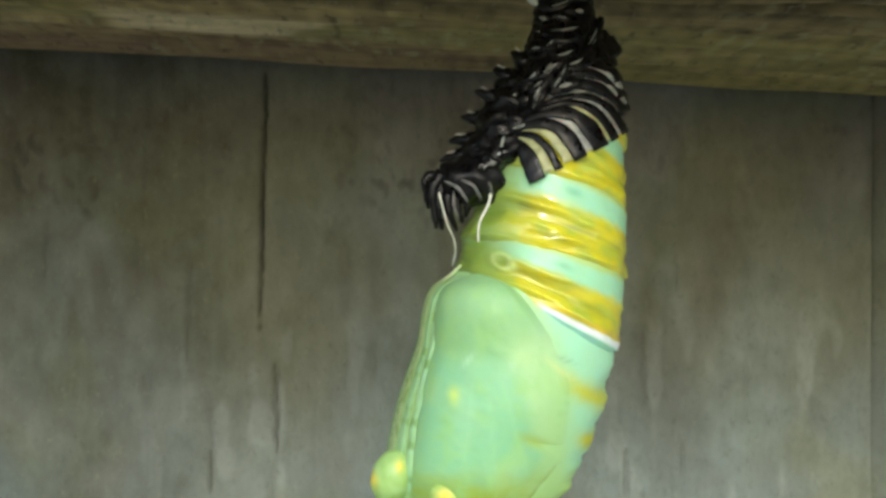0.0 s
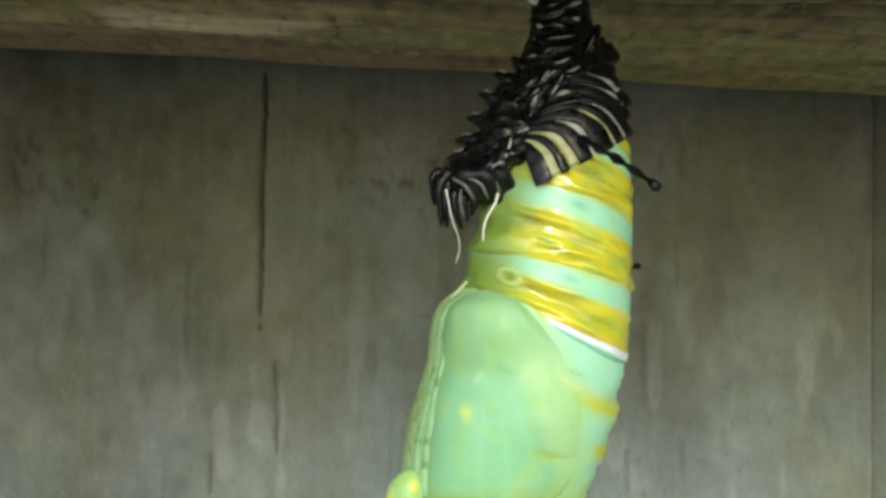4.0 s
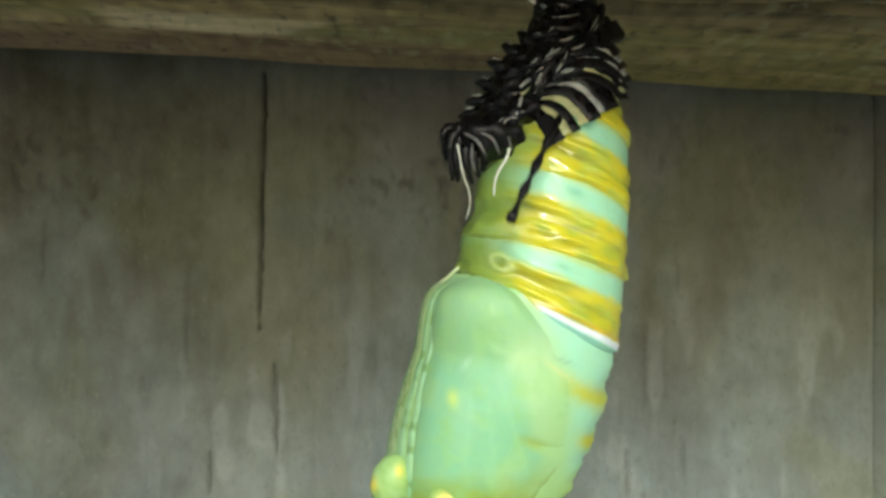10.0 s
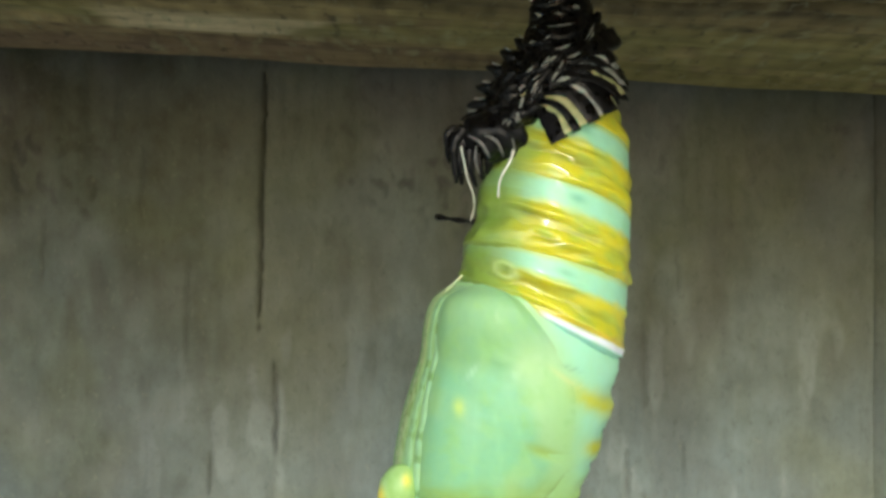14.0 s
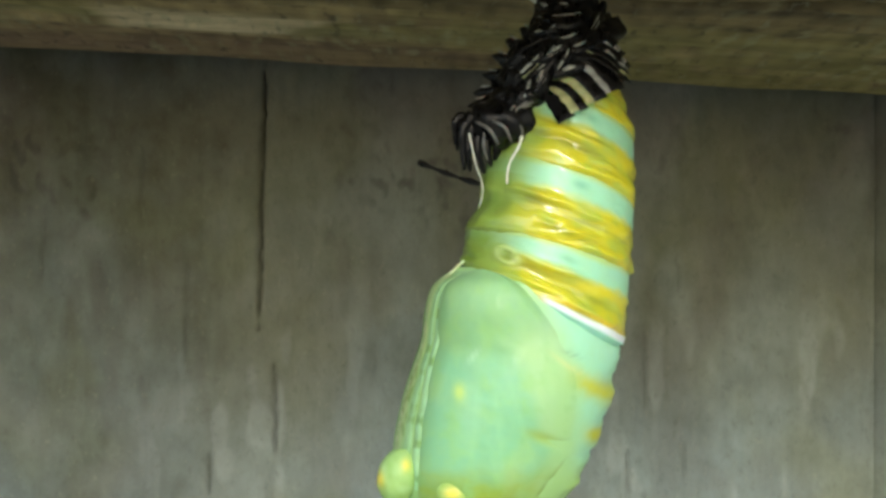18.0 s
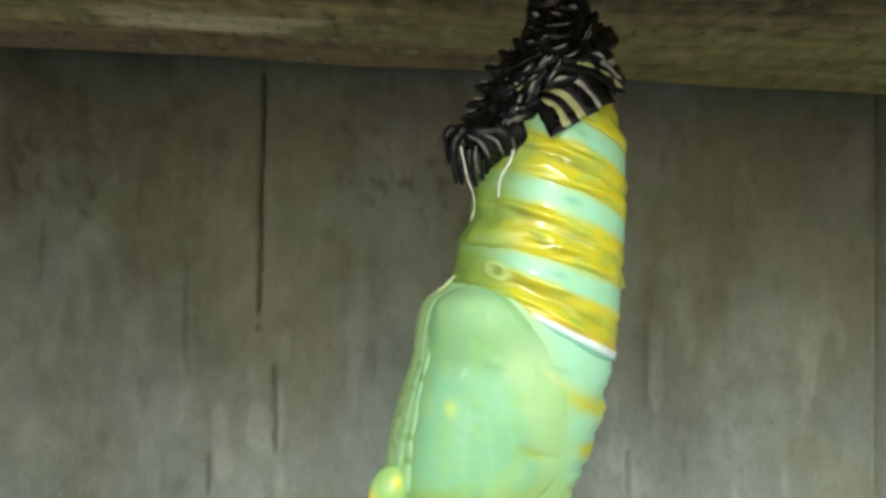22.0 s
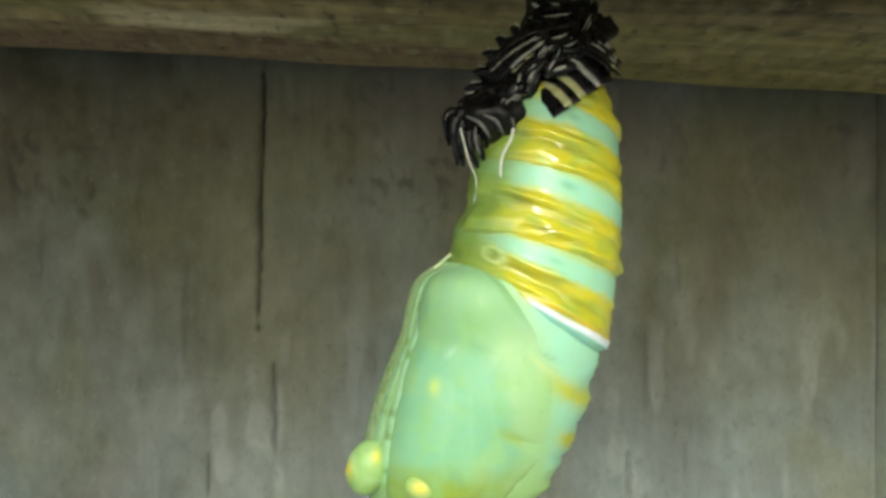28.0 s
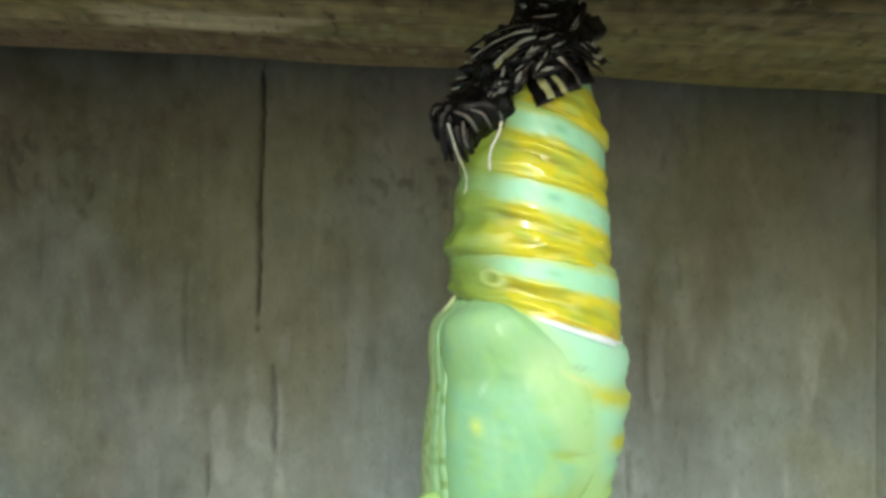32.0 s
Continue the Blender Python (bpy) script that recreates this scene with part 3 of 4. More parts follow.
def abdomen_segment(k):
    ridges = [(va, radians(ta), radians(la), wa, ha, tilt) for kk, va, ta, la, wa, ha, tilt in WELTS if kk == k]
    a, b = RINGS[k], RINGS[k + 1]
    last = k == 3
    bm = bmesh.new()
    rows, colours = [], []
    n = 112
    for i in range(92):
        v = -0.12 + 1.25 * i / 91
        row = []
        for j in range(n):
            t = math.tau * j / n
            cx, sx = math.cos(t), math.sin(t)
            # soft rolls that wander and come and go round the ring
            wander = v + 0.1 * grain(cx * 2.4, sx * 2.4, k * 5.0, 4) if 0.15 < v < 0.95 else v
            much = max(0.05, 0.7 + 1.5 * grain(cx * 2.6, sx * 2.6, 3.1 * k + 2.2 * v, 6)) * (1 + 0.15 * smooth(0.6, 0.95, cx)) * (1 - 0.3 * smooth(-0.4, -0.8, cx))
            r = 1 + swell(k, wander) * (1 if v < 0 or v > 1 else much)
            r += (0.02 if last else 0.04) * grain(cx * 3, sx * 3, v * 3 + k * 3, 11) * smooth(-0.3, -0.7, cx) * smooth(-0.1, 0.1, v)
            if k == 2:
                r += (0.025 * smooth(0.72, 1.0, v) - 0.045 * math.exp(-((v - 0.6) / 0.22) ** 2)) * smooth(-0.5, -0.9, cx)
            r += 0.013 * grain(cx * 2.5 + 5, sx * 2.5, v * 4 + k, 3) * smooth(0.3, 0.5, v)
            patch = smooth(-0.1, 0.3, grain(cx * 3 + 2, sx * 3, v * 3 + 2 * k, 12)) * smooth(0.2, 0.4, v)
            r += 0.013 * grain(cx * 5 + 1, sx * 5, v * 9 + k, 5) * patch + 0.008 * grain(cx * 9, sx * 9, v * 7 + k, 15)
            hollow = 0.0
            for va, ta, la, wa, ha, tilt in ridges:
                e = ((t - ta) / la) ** 2
                if e < 4:
                    q = (v - va - tilt * (t - ta)) / wa
                    r += 1.25 * ha * math.exp(-e - q * q)
                    # a crease lies under each ridge; hollow marks where its shade is painted
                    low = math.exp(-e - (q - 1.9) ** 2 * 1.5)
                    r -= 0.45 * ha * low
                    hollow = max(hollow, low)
            scar = math.hypot((v - 0.44) / 0.13, (t - radians(121)) / radians(7.5)) if last else 9.0
            r += 0.022 * math.exp(-((scar - 1) / 0.4) ** 2) - 0.012 * math.exp(-(scar / 0.6) ** 2)
            x, y, d = ring_point(k, v, t, r)
            row.append(plan(x, y, d))
            vv = v + 0.05 * grain(cx * 3, sx * 3, k * 2.0, 9)
            c = blend(BLUE, blend(YEL, (0.5, 0.58, 0.06), smooth(0.0, 0.4, grain(cx * 4, sx * 4, v * 5 + k, 21))), smooth(0.26, 0.42, vv + 0.04 * grain(cx * 9, sx * 9, v * 9, 7)))
            c = blend(c, (0.44, 0.52, 0.04), 0.75 * math.exp(-((vv - 0.67) / 0.06) ** 2) * max(0, min(1, 0.5 + 1.5 * grain(cx * 2.5, sx * 2.5, k + 1.0, 8))))
            # dark lines paint the shade in the creases between the rolls
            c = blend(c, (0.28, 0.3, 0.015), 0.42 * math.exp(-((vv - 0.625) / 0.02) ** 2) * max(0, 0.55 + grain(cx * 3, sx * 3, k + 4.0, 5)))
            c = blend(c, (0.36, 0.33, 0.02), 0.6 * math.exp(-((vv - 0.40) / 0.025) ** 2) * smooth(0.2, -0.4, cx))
            c = blend(c, (0.62, 0.55, 0.01), 0.6 * math.exp(-((vv - 0.50) / 0.05) ** 2) * max(0, 0.4 + grain(cx * 4, sx * 4, k, 5)))
            c = blend(c, (0.5, 0.66, 0.14), 0.8 * smooth(0.10, 0.0, vv))
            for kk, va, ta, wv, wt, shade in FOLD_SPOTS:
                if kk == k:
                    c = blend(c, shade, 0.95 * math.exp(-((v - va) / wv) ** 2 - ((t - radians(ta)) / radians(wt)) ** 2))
            if last:
                # the deep groove is darkened in the colour, as if shaded
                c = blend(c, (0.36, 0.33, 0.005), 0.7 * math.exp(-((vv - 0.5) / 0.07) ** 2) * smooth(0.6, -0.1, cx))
                c = blend(c, (0.74, 0.5, 0.03), 0.7 * math.exp(-((v - 0.83) / 0.045) ** 2) * smooth(-0.1, 0.15, cx))
                c = blend(c, blend((0.88, 0.96, 1.0), (0.37, 0.77, 0.64), smooth(0.94, 1.0, v)), smooth(0.86, 0.89, v + 0.012 * grain(cx * 6, sx * 6, 2, 3)) * smooth(-0.18, 0.02, cx))
            # crease shade under the ridges goes into the colour
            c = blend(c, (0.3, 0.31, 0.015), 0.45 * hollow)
            # the left flank is greener, and painted darker too as the shaded side
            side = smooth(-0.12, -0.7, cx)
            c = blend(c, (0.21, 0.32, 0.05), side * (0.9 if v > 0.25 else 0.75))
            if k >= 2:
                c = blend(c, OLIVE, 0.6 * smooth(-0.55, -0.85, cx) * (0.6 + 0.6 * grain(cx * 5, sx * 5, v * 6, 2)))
            c = blend(c, (0.55, 0.68, 0.26), 0.7 * math.exp(-((scar - 1) / 0.35) ** 2))
            c = blend(c, (0.2, 0.3, 0.05), 0.8 * math.exp(-(scar / 0.6) ** 2))
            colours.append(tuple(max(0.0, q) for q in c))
        rows.append(row)
    skin_rows(bm, rows)
    o = plan((a[0][0] + b[1][0]) / 2, (a[0][1] + b[1][1]) / 2)
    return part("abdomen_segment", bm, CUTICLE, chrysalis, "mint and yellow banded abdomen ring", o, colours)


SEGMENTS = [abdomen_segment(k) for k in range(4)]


# ---- the old larval skin, pushed up in folds ----
SKIN_AT = plan(1000, -39)
skin = thing("shed_skin", SKIN_AT, "crumpled black, white and yellow striped larval skin", "larval skin")


def seen(x, y, depth):
    """The point at a depth that lies before the point (x, y) of the plan as the camera sees it."""
    near = 1 + depth * U / EYE
    p = plan(x, y) * near
    p.y = depth * U
    return p


# the skin drawn out at the start: height, middle, half width
SLEEVE_MID = [(-60, 1000), (0, 1000), (40, 1000), (80, 1003), (120, 1004), (200, 998), (260, 990), (340, 980)]
SLEEVE_HALF = [(-60, 44), (0, 54), (40, 58), (80, 80), (120, 101), (200, 120), (260, 130), (340, 140)]


def sleeve(x, y):
    """Depth of the sleeve's near side."""
    c, h = between(SLEEVE_MID, y), between(SLEEVE_HALF, y)
    return -0.96 * h * math.sqrt(max(0.02, 1 - ((x - c) / h) ** 2))


def bezier(p, n):
    out = []
    for i in range(n):
        f = i / (n - 1)
        w = ((1 - f) ** 3, 3 * f * (1 - f) ** 2, 3 * f * f * (1 - f), f ** 3)
        out.append((sum(a * q[0] for a, q in zip(w, p)), sum(a * q[1] for a, q in zip(w, p))))
    return out


def strip(line, wide, lift, crown, thick, seed, wave=1.5):
    """A strip of skin along a line of the plan, laid on the sleeve; wide: a function of 0 to 1."""
    bm = bmesh.new()
    rows, n = [], len(line)
    for i, (x, y) in enumerate(line):
        f = i / (n - 1)
        (ax, ay), (bx, by) = line[max(0, i - 1)], line[min(n - 1, i + 1)]
        d = math.hypot(bx - ax, by - ay) or 1
        nx, ny = -(by - ay) / d, (bx - ax) / d
        w = wide(f) * (1 + 0.3 * grain(f * 5, seed, 2))
        front, back = [], []
        for u in (-1, -0.82, -0.4, 0, 0.4, 0.82, 1):
            px, py = x + nx * w * u, y + ny * w * u
            out = lift + crown * (1 - u * u) + wave * grain(px / 16, py / 16, seed) - (thick * 0.5 if abs(u) == 1 else 0)
            near = sleeve(px, py) - out
            front.append(seen(px, py, near))
            back.append(seen(px, py, near + thick + crown * (1 - u * u)))
        rows.append(front + back[::-1])
    skin_rows(bm, rows)
    return bm


def rim_line(f, end):
    """A stripe that stands on the lower rim at f of its length, climbs, and bends over to the gathered side."""
    x, y = 937 + 140 * f, 321 - 71 * f - 14 * max(0, f - 0.93)
    x, y = x + 0.42 * end, y + 0.9 * end
    climb = 25 + 62 * f
    gx, gy = 886 + 9 * f, 258 - 36 * f
    return bezier([(x, y), (x - 0.42 * climb, y - 0.9 * climb), (gx + 40 + 58 * f, gy - 10 - 42 * f), (gx, gy)], 22)


RIM_STRIPES = []
for f, wide, mat, label in ((0.1, 17, BLACK, "broad black stripe of old skin"), (0.38, 8, BLACK, "thin black stripe of old skin"),
                            (0.66, 13, BLACK, "black stripe of old skin"), (0.92, 15, BLACK, "broad black stripe of old skin"),
                            (1.1, 8, BLACK, "black stripe of old skin"), (1.23, 7, BLACK, "black stripe of old skin"),
                            (0.26, 9, YELLOW, "pale yellow stripe of old skin"), (0.52, 11, YELLOW, "yellow stripe of old skin"),
                            (0.79, 9, WHITE, "pale stripe of old skin"), (1.02, 7, YELLOW, "yellow stripe of old skin"),
                            (1.165, 6, WHITE, "pale stripe of old skin")):
    dark = mat is BLACK
    line = rim_line(f, 5 if dark else 0)
    bm = strip(line, lambda u, w=wide, k=dark: w * (1 - 0.5 * smooth(0.15, 1.0, u)) * (1.0 if k else 1.0 - 0.45 * smooth(0.5, 1, u)),
               10 if dark else 6.5, 1.4 if dark else 0.8, 1.6, f * 31, 2.2)
    x, y = line[0]
    RIM_STRIPES.append((part("stripe", bm, mat, skin, label, seen(x, y, sleeve(x, y))), f, (x, y)))

# the second belt of stripes runs round above the first
BELT_STRIPES = []
for j in range(9):
    dark = j % 2 == 0
    k = j / 2
    line = bezier([(1110 - 3 * k - 1.5 * k * k, 196 - 27 * k), (1098 - 5 * k, 150 - 23 * k), (1014 - 4 * k, 116 - 16 * k), (912 + 9 * k, 178 - 25 * k)], 20)
    bm = strip(line, lambda u, d=dark, q=j: (11 if d else 6.8 - 0.35 * q) * (1 - 0.45 * abs(2 * u - 0.7) ** 2 * 0.6) * (1 if d else max(0.1, 1 - 1.1 * smooth(0.28, 0.62, u + 0.2 * math.sin(q * 2.3)))),
               17 + 1.6 * k + (0 if dark else 2), 2.6 if dark else 1.2, 2, j * 7.3 + 2, 3)
    x, y = line[10]
    if j in (5, 7):
        bm.free()
        continue
    BELT_STRIPES.append((part("stripe", bm, BLACK if dark else WHITE, skin, "black stripe of old skin" if dark else "thin pale stripe of old skin", seen(x, y, sleeve(x, y))),
                         0.36 - 0.06 * k, y))

# dark skin between the belt and the rim
UNDER_STRIPES = []
for j, (wide, mat) in enumerate(((13, BLACK), (7, WHITE), (14, BLACK), (6, YELLOW), (14, BLACK))):
    line = bezier([(1103 - 2 * j, 182 + 12 * j), (1092 - 3 * j, 146 + 11 * j), (1012 - 2 * j, 124 + 11 * j), (915, 186 + 9 * j)], 20)
    bm = strip(line, lambda u, w=wide: w * (1 - 0.4 * smooth(0.4, 1.0, u)), 2 if mat is BLACK else 3.5, 1.2, 1.6, j * 5.1 + 40, 1.5)
    x, y = line[10]
    UNDER_STRIPES.append((part("stripe", bm, mat, skin, "stripe of old skin under the folds", seen(x, y, sleeve(x, y))), 0.72 + 0.05 * j))

# crumpled folds above, each with a crease or two, some pale as painted sheen
FOLDS = []
rng = random.Random(8)
for i in range(11):
    y0 = -34 + 15 * i
    n = 2 + (i > 3) + (i > 7)
    for j in range(n):
        c, h = between(SLEEVE_MID, y0), between(SLEEVE_HALF, y0)
        g = (j + 0.5 + rng.uniform(-0.25, 0.25)) / n
        x, y = c + h * (2 * g - 1) * 0.8, y0 + rng.uniform(-6, 6) - 0.2 * (2 * g - 1) * h
        if y > 60 and x > 1065:
            continue
        turn, long = radians(rng.uniform(-12, 24) if y < 45 else rng.uniform(-5, 60)), rng.uniform(24, 46)
        bend = rng.uniform(-14, 14)
        dx, dy = math.cos(turn), -math.sin(turn)
        long = min(long, max(10.0, (0.96 * h - abs(x - c)) / dx))
        p = [(x - dx * long, y - dy * long), (x - dx * long * 0.3 - dy * bend, y - dy * long * 0.3 + dx * bend),
             (x + dx * long * 0.3 - dy * bend, y + dy * long * 0.3 + dx * bend), (x + dx * long, y + dy * long)]
        wide = rng.uniform(10, 20)
        lift = rng.uniform(9, 19) + (14 if i > 4 else 0)
        bm = strip(bezier(p, 13), lambda u, w=wide: w * max(0.12, math.sin(math.pi * (0.06 + 0.88 * u))) ** 0.6, lift, rng.uniform(4, 8), 4, i * 3.7 + j)
        ob = part("skin_fold", bm, BLACK, skin, "crinkled black fold of old larval skin", seen(x, y, sleeve(x, y)))
        FOLDS.append((ob, 0.02 + 0.1 * smooth(20, 115, y)))
        if rng.random() < 0.62:
            off = rng.uniform(-5, 5)
            cut = rng.choice((1, 3, 5))
            q = bezier([(a - dy * off, b + dx * off) for a, b in p], 15)[cut:cut + rng.choice((5, 7, 9))]
            part("crease", strip(q, lambda u, w=rng.choice((1.4, 1.8, 2.4, 4)): w * max(0.1, math.sin(math.pi * (0.05 + 0.9 * u))), lift + 8.5, 0.8, 2, i * 2.1 + j, 0.5),
                 WHITE, ob, "thin pale crease of old skin")


for i in range(16):
    x, y = rng.uniform(925, 1010), rng.uniform(112, 168)
    y -= 0.35 * (x - 960)
    turn, long, bend = radians(rng.uniform(5, 75)), rng.uniform(16, 32), rng.uniform(-12, 12)
    dx, dy = math.cos(turn), -math.sin(turn)
    p = [(x - dx * long, y - dy * long), (x - dx * long * 0.3 - dy * bend, y - dy * long * 0.3 + dx * bend),
         (x + dx * long * 0.3 - dy * bend, y + dy * long * 0.3 + dx * bend), (x + dx * long, y + dy * long)]
    bm = strip(bezier(p, 13), lambda u, w=rng.uniform(8, 15): w * max(0.12, math.sin(math.pi * (0.06 + 0.88 * u))) ** 0.6, rng.uniform(24, 34), 6, 4, 90 + i * 1.7)
    ob = part("skin_fold", bm, BLACK, skin, "crinkled black fold of old larval skin", seen(x, y, sleeve(x, y)))
    FOLDS.append((ob, 0.1))
    if i % 2:
        q = bezier(p, 15)[4:11]
        part("crease", strip(q, lambda u, w=rng.choice((1.8, 2.6, 4)): w * max(0.1, math.sin(math.pi * (0.05 + 0.9 * u))), 40, 0.8, 2, i * 2.1, 0.5), WHITE, ob, "thin pale crease of old skin")


def sleeve_ring(y0, y1, lean):
    """A plain dark ring of skin that backs the folds."""
    bm = bmesh.new()
    rows = []
    for i in range(12):
        v = i / 11
        row = []
        for j in range(56):
            t = math.tau * j / 56
            y = y0 + (y1 - y0) * v
            h, c = between(SLEEVE_HALF, y), between(SLEEVE_MID, y)
            r = (h - 1) * (1 + 0.05 * grain(math.cos(t) * 4, math.sin(t) * 4, y / 22, 3) - 0.12 * smooth(0.85, 1.0, v))
            x = c + r * math.cos(t)
            row.append(seen(x, y - lean * (x - c), -0.96 * r * math.sin(t)))
        rows.append(row)
    skin_rows(bm, rows, True, False)
    return part("skin_fold", bm, BLACK, skin, "dark inner fold of old larval skin", seen(between(SLEEVE_MID, y0), y0, 0))


RINGS_BACK = [(sleeve_ring(-60, 35, 0.05), 0.03), (sleeve_ring(22, 84, 0.15), 0.08), (sleeve_ring(66, 112, 0.25), 0.1), (sleeve_ring(92, 136, 0.4), 0.16)]


def proleg(x, y, long, turn, seed):
    """A black shrunken leg lobe that points away from the body, with a pale edge."""
    d = Vector((-math.cos(radians(turn)), 0, math.sin(radians(turn))))
    base = plan(x, y, -20 + 20 * math.sin(seed * 5))
    pts = [base + d * (long * U * s) + Vector((0, 0, -U * 8 * s * s)) for s in (0, 0.25, 0.5, 0.75, 1)]
    pts = spline(pts, 10)
    bm = tube(pts, [U * r for r in (16, 17, 17, 16, 15, 13, 11, 8, 5, 2)], 9, 1.6)
    for v in bm.verts:
        v.co += Vector((0, 0, 3 * U * grain(v.co.x * 1800, v.co.y * 1800, v.co.z * 1800, seed)))
    ob = part("proleg", bm, BLACK, skin, "black shrivelled larval leg", base)
    edge = [p + Vector((0, -14 * U, 9 * U)) for p in pts[2:8]]
    part("edge", tube(edge, 1.6 * U, 6), WHITE, ob, "pale crease")
    return ob


PROLEGS = []


def knot(x, y, size, seed, depth=-25):
    """A crumpled knot of old skin between the legs."""
    c = plan(x, y, depth)
    bm = blob(c, size, -35, 0.0, seed, 26, 34)
    for v in bm.verts:
        d = v.co - c
        v.co = c + d * (1 + 0.3 * grain(*(d / U / 26), seed) + 0.13 * grain(d.x / U / 30, d.y / U / 14, d.z / U / 12, seed + 2))
    return part("skin_knot", bm, BLACK, skin, "crumpled black knot of old skin", c)


for x, y, size, share in ((925, 108, (36, 55, 34), 0.4), (905, 142, (42, 70, 34), 0.65), (893, 176, (44, 80, 32), 0.85), (905, 200, (38, 85, 26), 1.0)):
    PROLEGS.append((knot(x, y, size, x * 0.37), share))
RIM_KNOTS = [knot(926, 166, (32, 32, 26), 3.3, -92), knot(906, 180, (28, 34, 24), 5.1, -92)]
MID_KNOTS = [(knot(920, 113, (34, 34, 34), 7.9, -62), 0.65), (knot(912, 147, (34, 34, 34), 9.3, -70), 0.85),
             (knot(944, 118, (32, 30, 28), 2.7, -74), 0.5), (knot(934, 142, (34, 32, 28), 6.4, -80), 0.75)]
# pale creases on the knots, partly painted in place of glints
rng = random.Random(12)
for ob, _ in MID_KNOTS + [(k, 0) for k in RIM_KNOTS]:
    for _ in range(rng.choice((1, 1, 2))):
        a, bend = radians(rng.uniform(10, 75)), rng.uniform(-8, 8)
        c, span = ORIGIN[ob] + Vector((rng.uniform(-8, 8), -rng.uniform(25, 31), rng.uniform(-6, 10))) * U, rng.uniform(9, 20) * U
        d = Vector((math.cos(a), 0, math.sin(a)))
        line = spline([c - d * span + Vector((0, 7 * U, 0)), c + Vector((bend * U, -2 * U, 0)), c + d * span + Vector((0, 8 * U, 0))], 10)
        part("crease", tube(line, [U * rng.uniform(2.0, 3.4) * math.sin(math.pi * (0.08 + 0.84 * s / 9)) for s in range(10)], 6), WHITE, ob, "pale crease")
for i, (x, y, long, turn) in enumerate(((938, 78, 45, 50), (915, 95, 42, 40), (905, 118, 52, 30), (895, 140, 55, 20), (888, 160, 60, 8),
                                        (880, 178, 62, 2), (880, 196, 62, -4), (925, 130, 40, 20), (915, 165, 40, 10), (905, 195, 40, -10))):
    PROLEGS.append((proleg(x, y, long, turn, i), min(1.0, (y - 40) / 150)))

HEAD_AT = plan(870, 222)


def head():
    bm = blob(plan(880, 217, -70), (66, 53, 43), 8, 0.0, 3, 20, 30)
    c = plan(880, 219, -70)
    for v in bm.verts:
        d = (v.co - c) / U
        v.co = c + (v.co - c) * (1 + 0.16 * grain(*(d / 26), 3) + 0.07 * math.sin(d.x / 6.5 + d.z / 11))
    ob = part("head_capsule", bm, BLACK, skin, "black larval head with pale stripes", HEAD_AT)
    def brow(x, y):
        return -72 - 52 * math.sqrt(max(0.05, 1 - ((x - 880) / 66) ** 2 - ((y - 219) / 42) ** 2))
    for (x0, y0), (x1, y1), (x2, y2), wide in (((832, 208), (856, 221), (873, 249), 3.3), ((860, 206), (884, 218), (897, 246), 3.0),
                                               ((884, 203), (908, 216), (915, 242), 5.4)):
        pts = spline([seen(x, y, brow(x, y)) for x, y in ((x0, y0), (x1, y1), (x2, y2))], 13)
        part("stripe", tube(pts, [U * wide * (0.25 + 0.75 * math.sin(math.pi * (0.05 + 0.85 * s / 12))) for s in range(13)], 8, 0.5), GREY, ob, "pale grey stripe")
    pts = spline([seen(884, 190, -108), seen(905, 184, -122), seen(934, 173, -120)], 12)
    part("stripe", tube(pts, [U * (4 + 3 * math.sin(s * 1.7)) for s in range(12)], 8, 0.5), GREY, ob, "crinkled grey patch of old skin")
    for i, (a, b, c) in enumerate((((824, 208), (808, 235), (812, 298)), ((826, 220), (818, 255), (822, 300)), ((838, 225), (834, 262), (847, 303)),
                                   ((852, 235), (850, 262), (858, 290)), ((868, 238), (868, 262), (864, 280)), ((822, 206), (797, 212), (800, 262)))):
        pts = spline([plan(*a, -85 + 6 * i), plan(*b, -92 + 6 * i), plan(*c, -80 + 6 * i)], 12)
        part("leg", tube(pts, [U * 12 * (1 - 0.72 * s / 11) * (1 + 0.15 * math.sin(s * 2.2)) for s in range(12)], 8), BLACK, ob, "thin black larval leg")
    for i, (a, b, c) in enumerate((((846, 232), (844, 260), (852, 284)),)):
        pts = spline([plan(*a, -98), plan(*b, -101), plan(*c, -88)], 12)
        part("leg", tube(pts, [U * 2.9 * math.sin(math.pi * (0.12 + 0.8 * s / 11)) for s in range(12)], 6), GREY, ob, "pale inner side of a larval leg")
    for pts, wide in ((((821, 228, -104), (828, 262, -102), (834, 288, -94), (843, 312, -82), (845, 336, -72), (838, 362, -60)), 1.6),
                      (((914, 234, -126), (909, 252, -134), (895, 276, -138), (889, 296, -137), (888, 318, -135)), 2.7)):
        line = spline([seen(*p) for p in pts], 24)
        part("breathing_thread", tube(line, [U * (wide - 0.4 * wide * s / 23 + 0.25 * math.sin(s * 1.3)) for s in range(24)], 6), THREAD, ob, "thin white breathing thread")
    return ob


HEAD = head()


def filament(x, y, depth, long, thick):
    """A thin beaded black feeler, modelled along x from its root."""
    o = plan(x, y, depth)
    n = 26
    pts = [o + Vector((long * U * s, 0, -U * 10 * math.sin(math.pi * s))) for s in (i / (n - 1) for i in range(n))]
    bm = tube(pts, [U * thick * (7.2 - 1.6 * i / n) * (1 + 0.42 * math.sin(i * 1.35)) * (1.2 if i > n - 5 else 1) for i in range(n)], 7)
    return part("filament", bm, BLACK, skin, "thin black feeler", o)


FILAMENT_NEAR = filament(1012, 128, -75, 300, 1.0)
FILAMENT_FAR = filament(985, 340, 100, 300, 0.75)


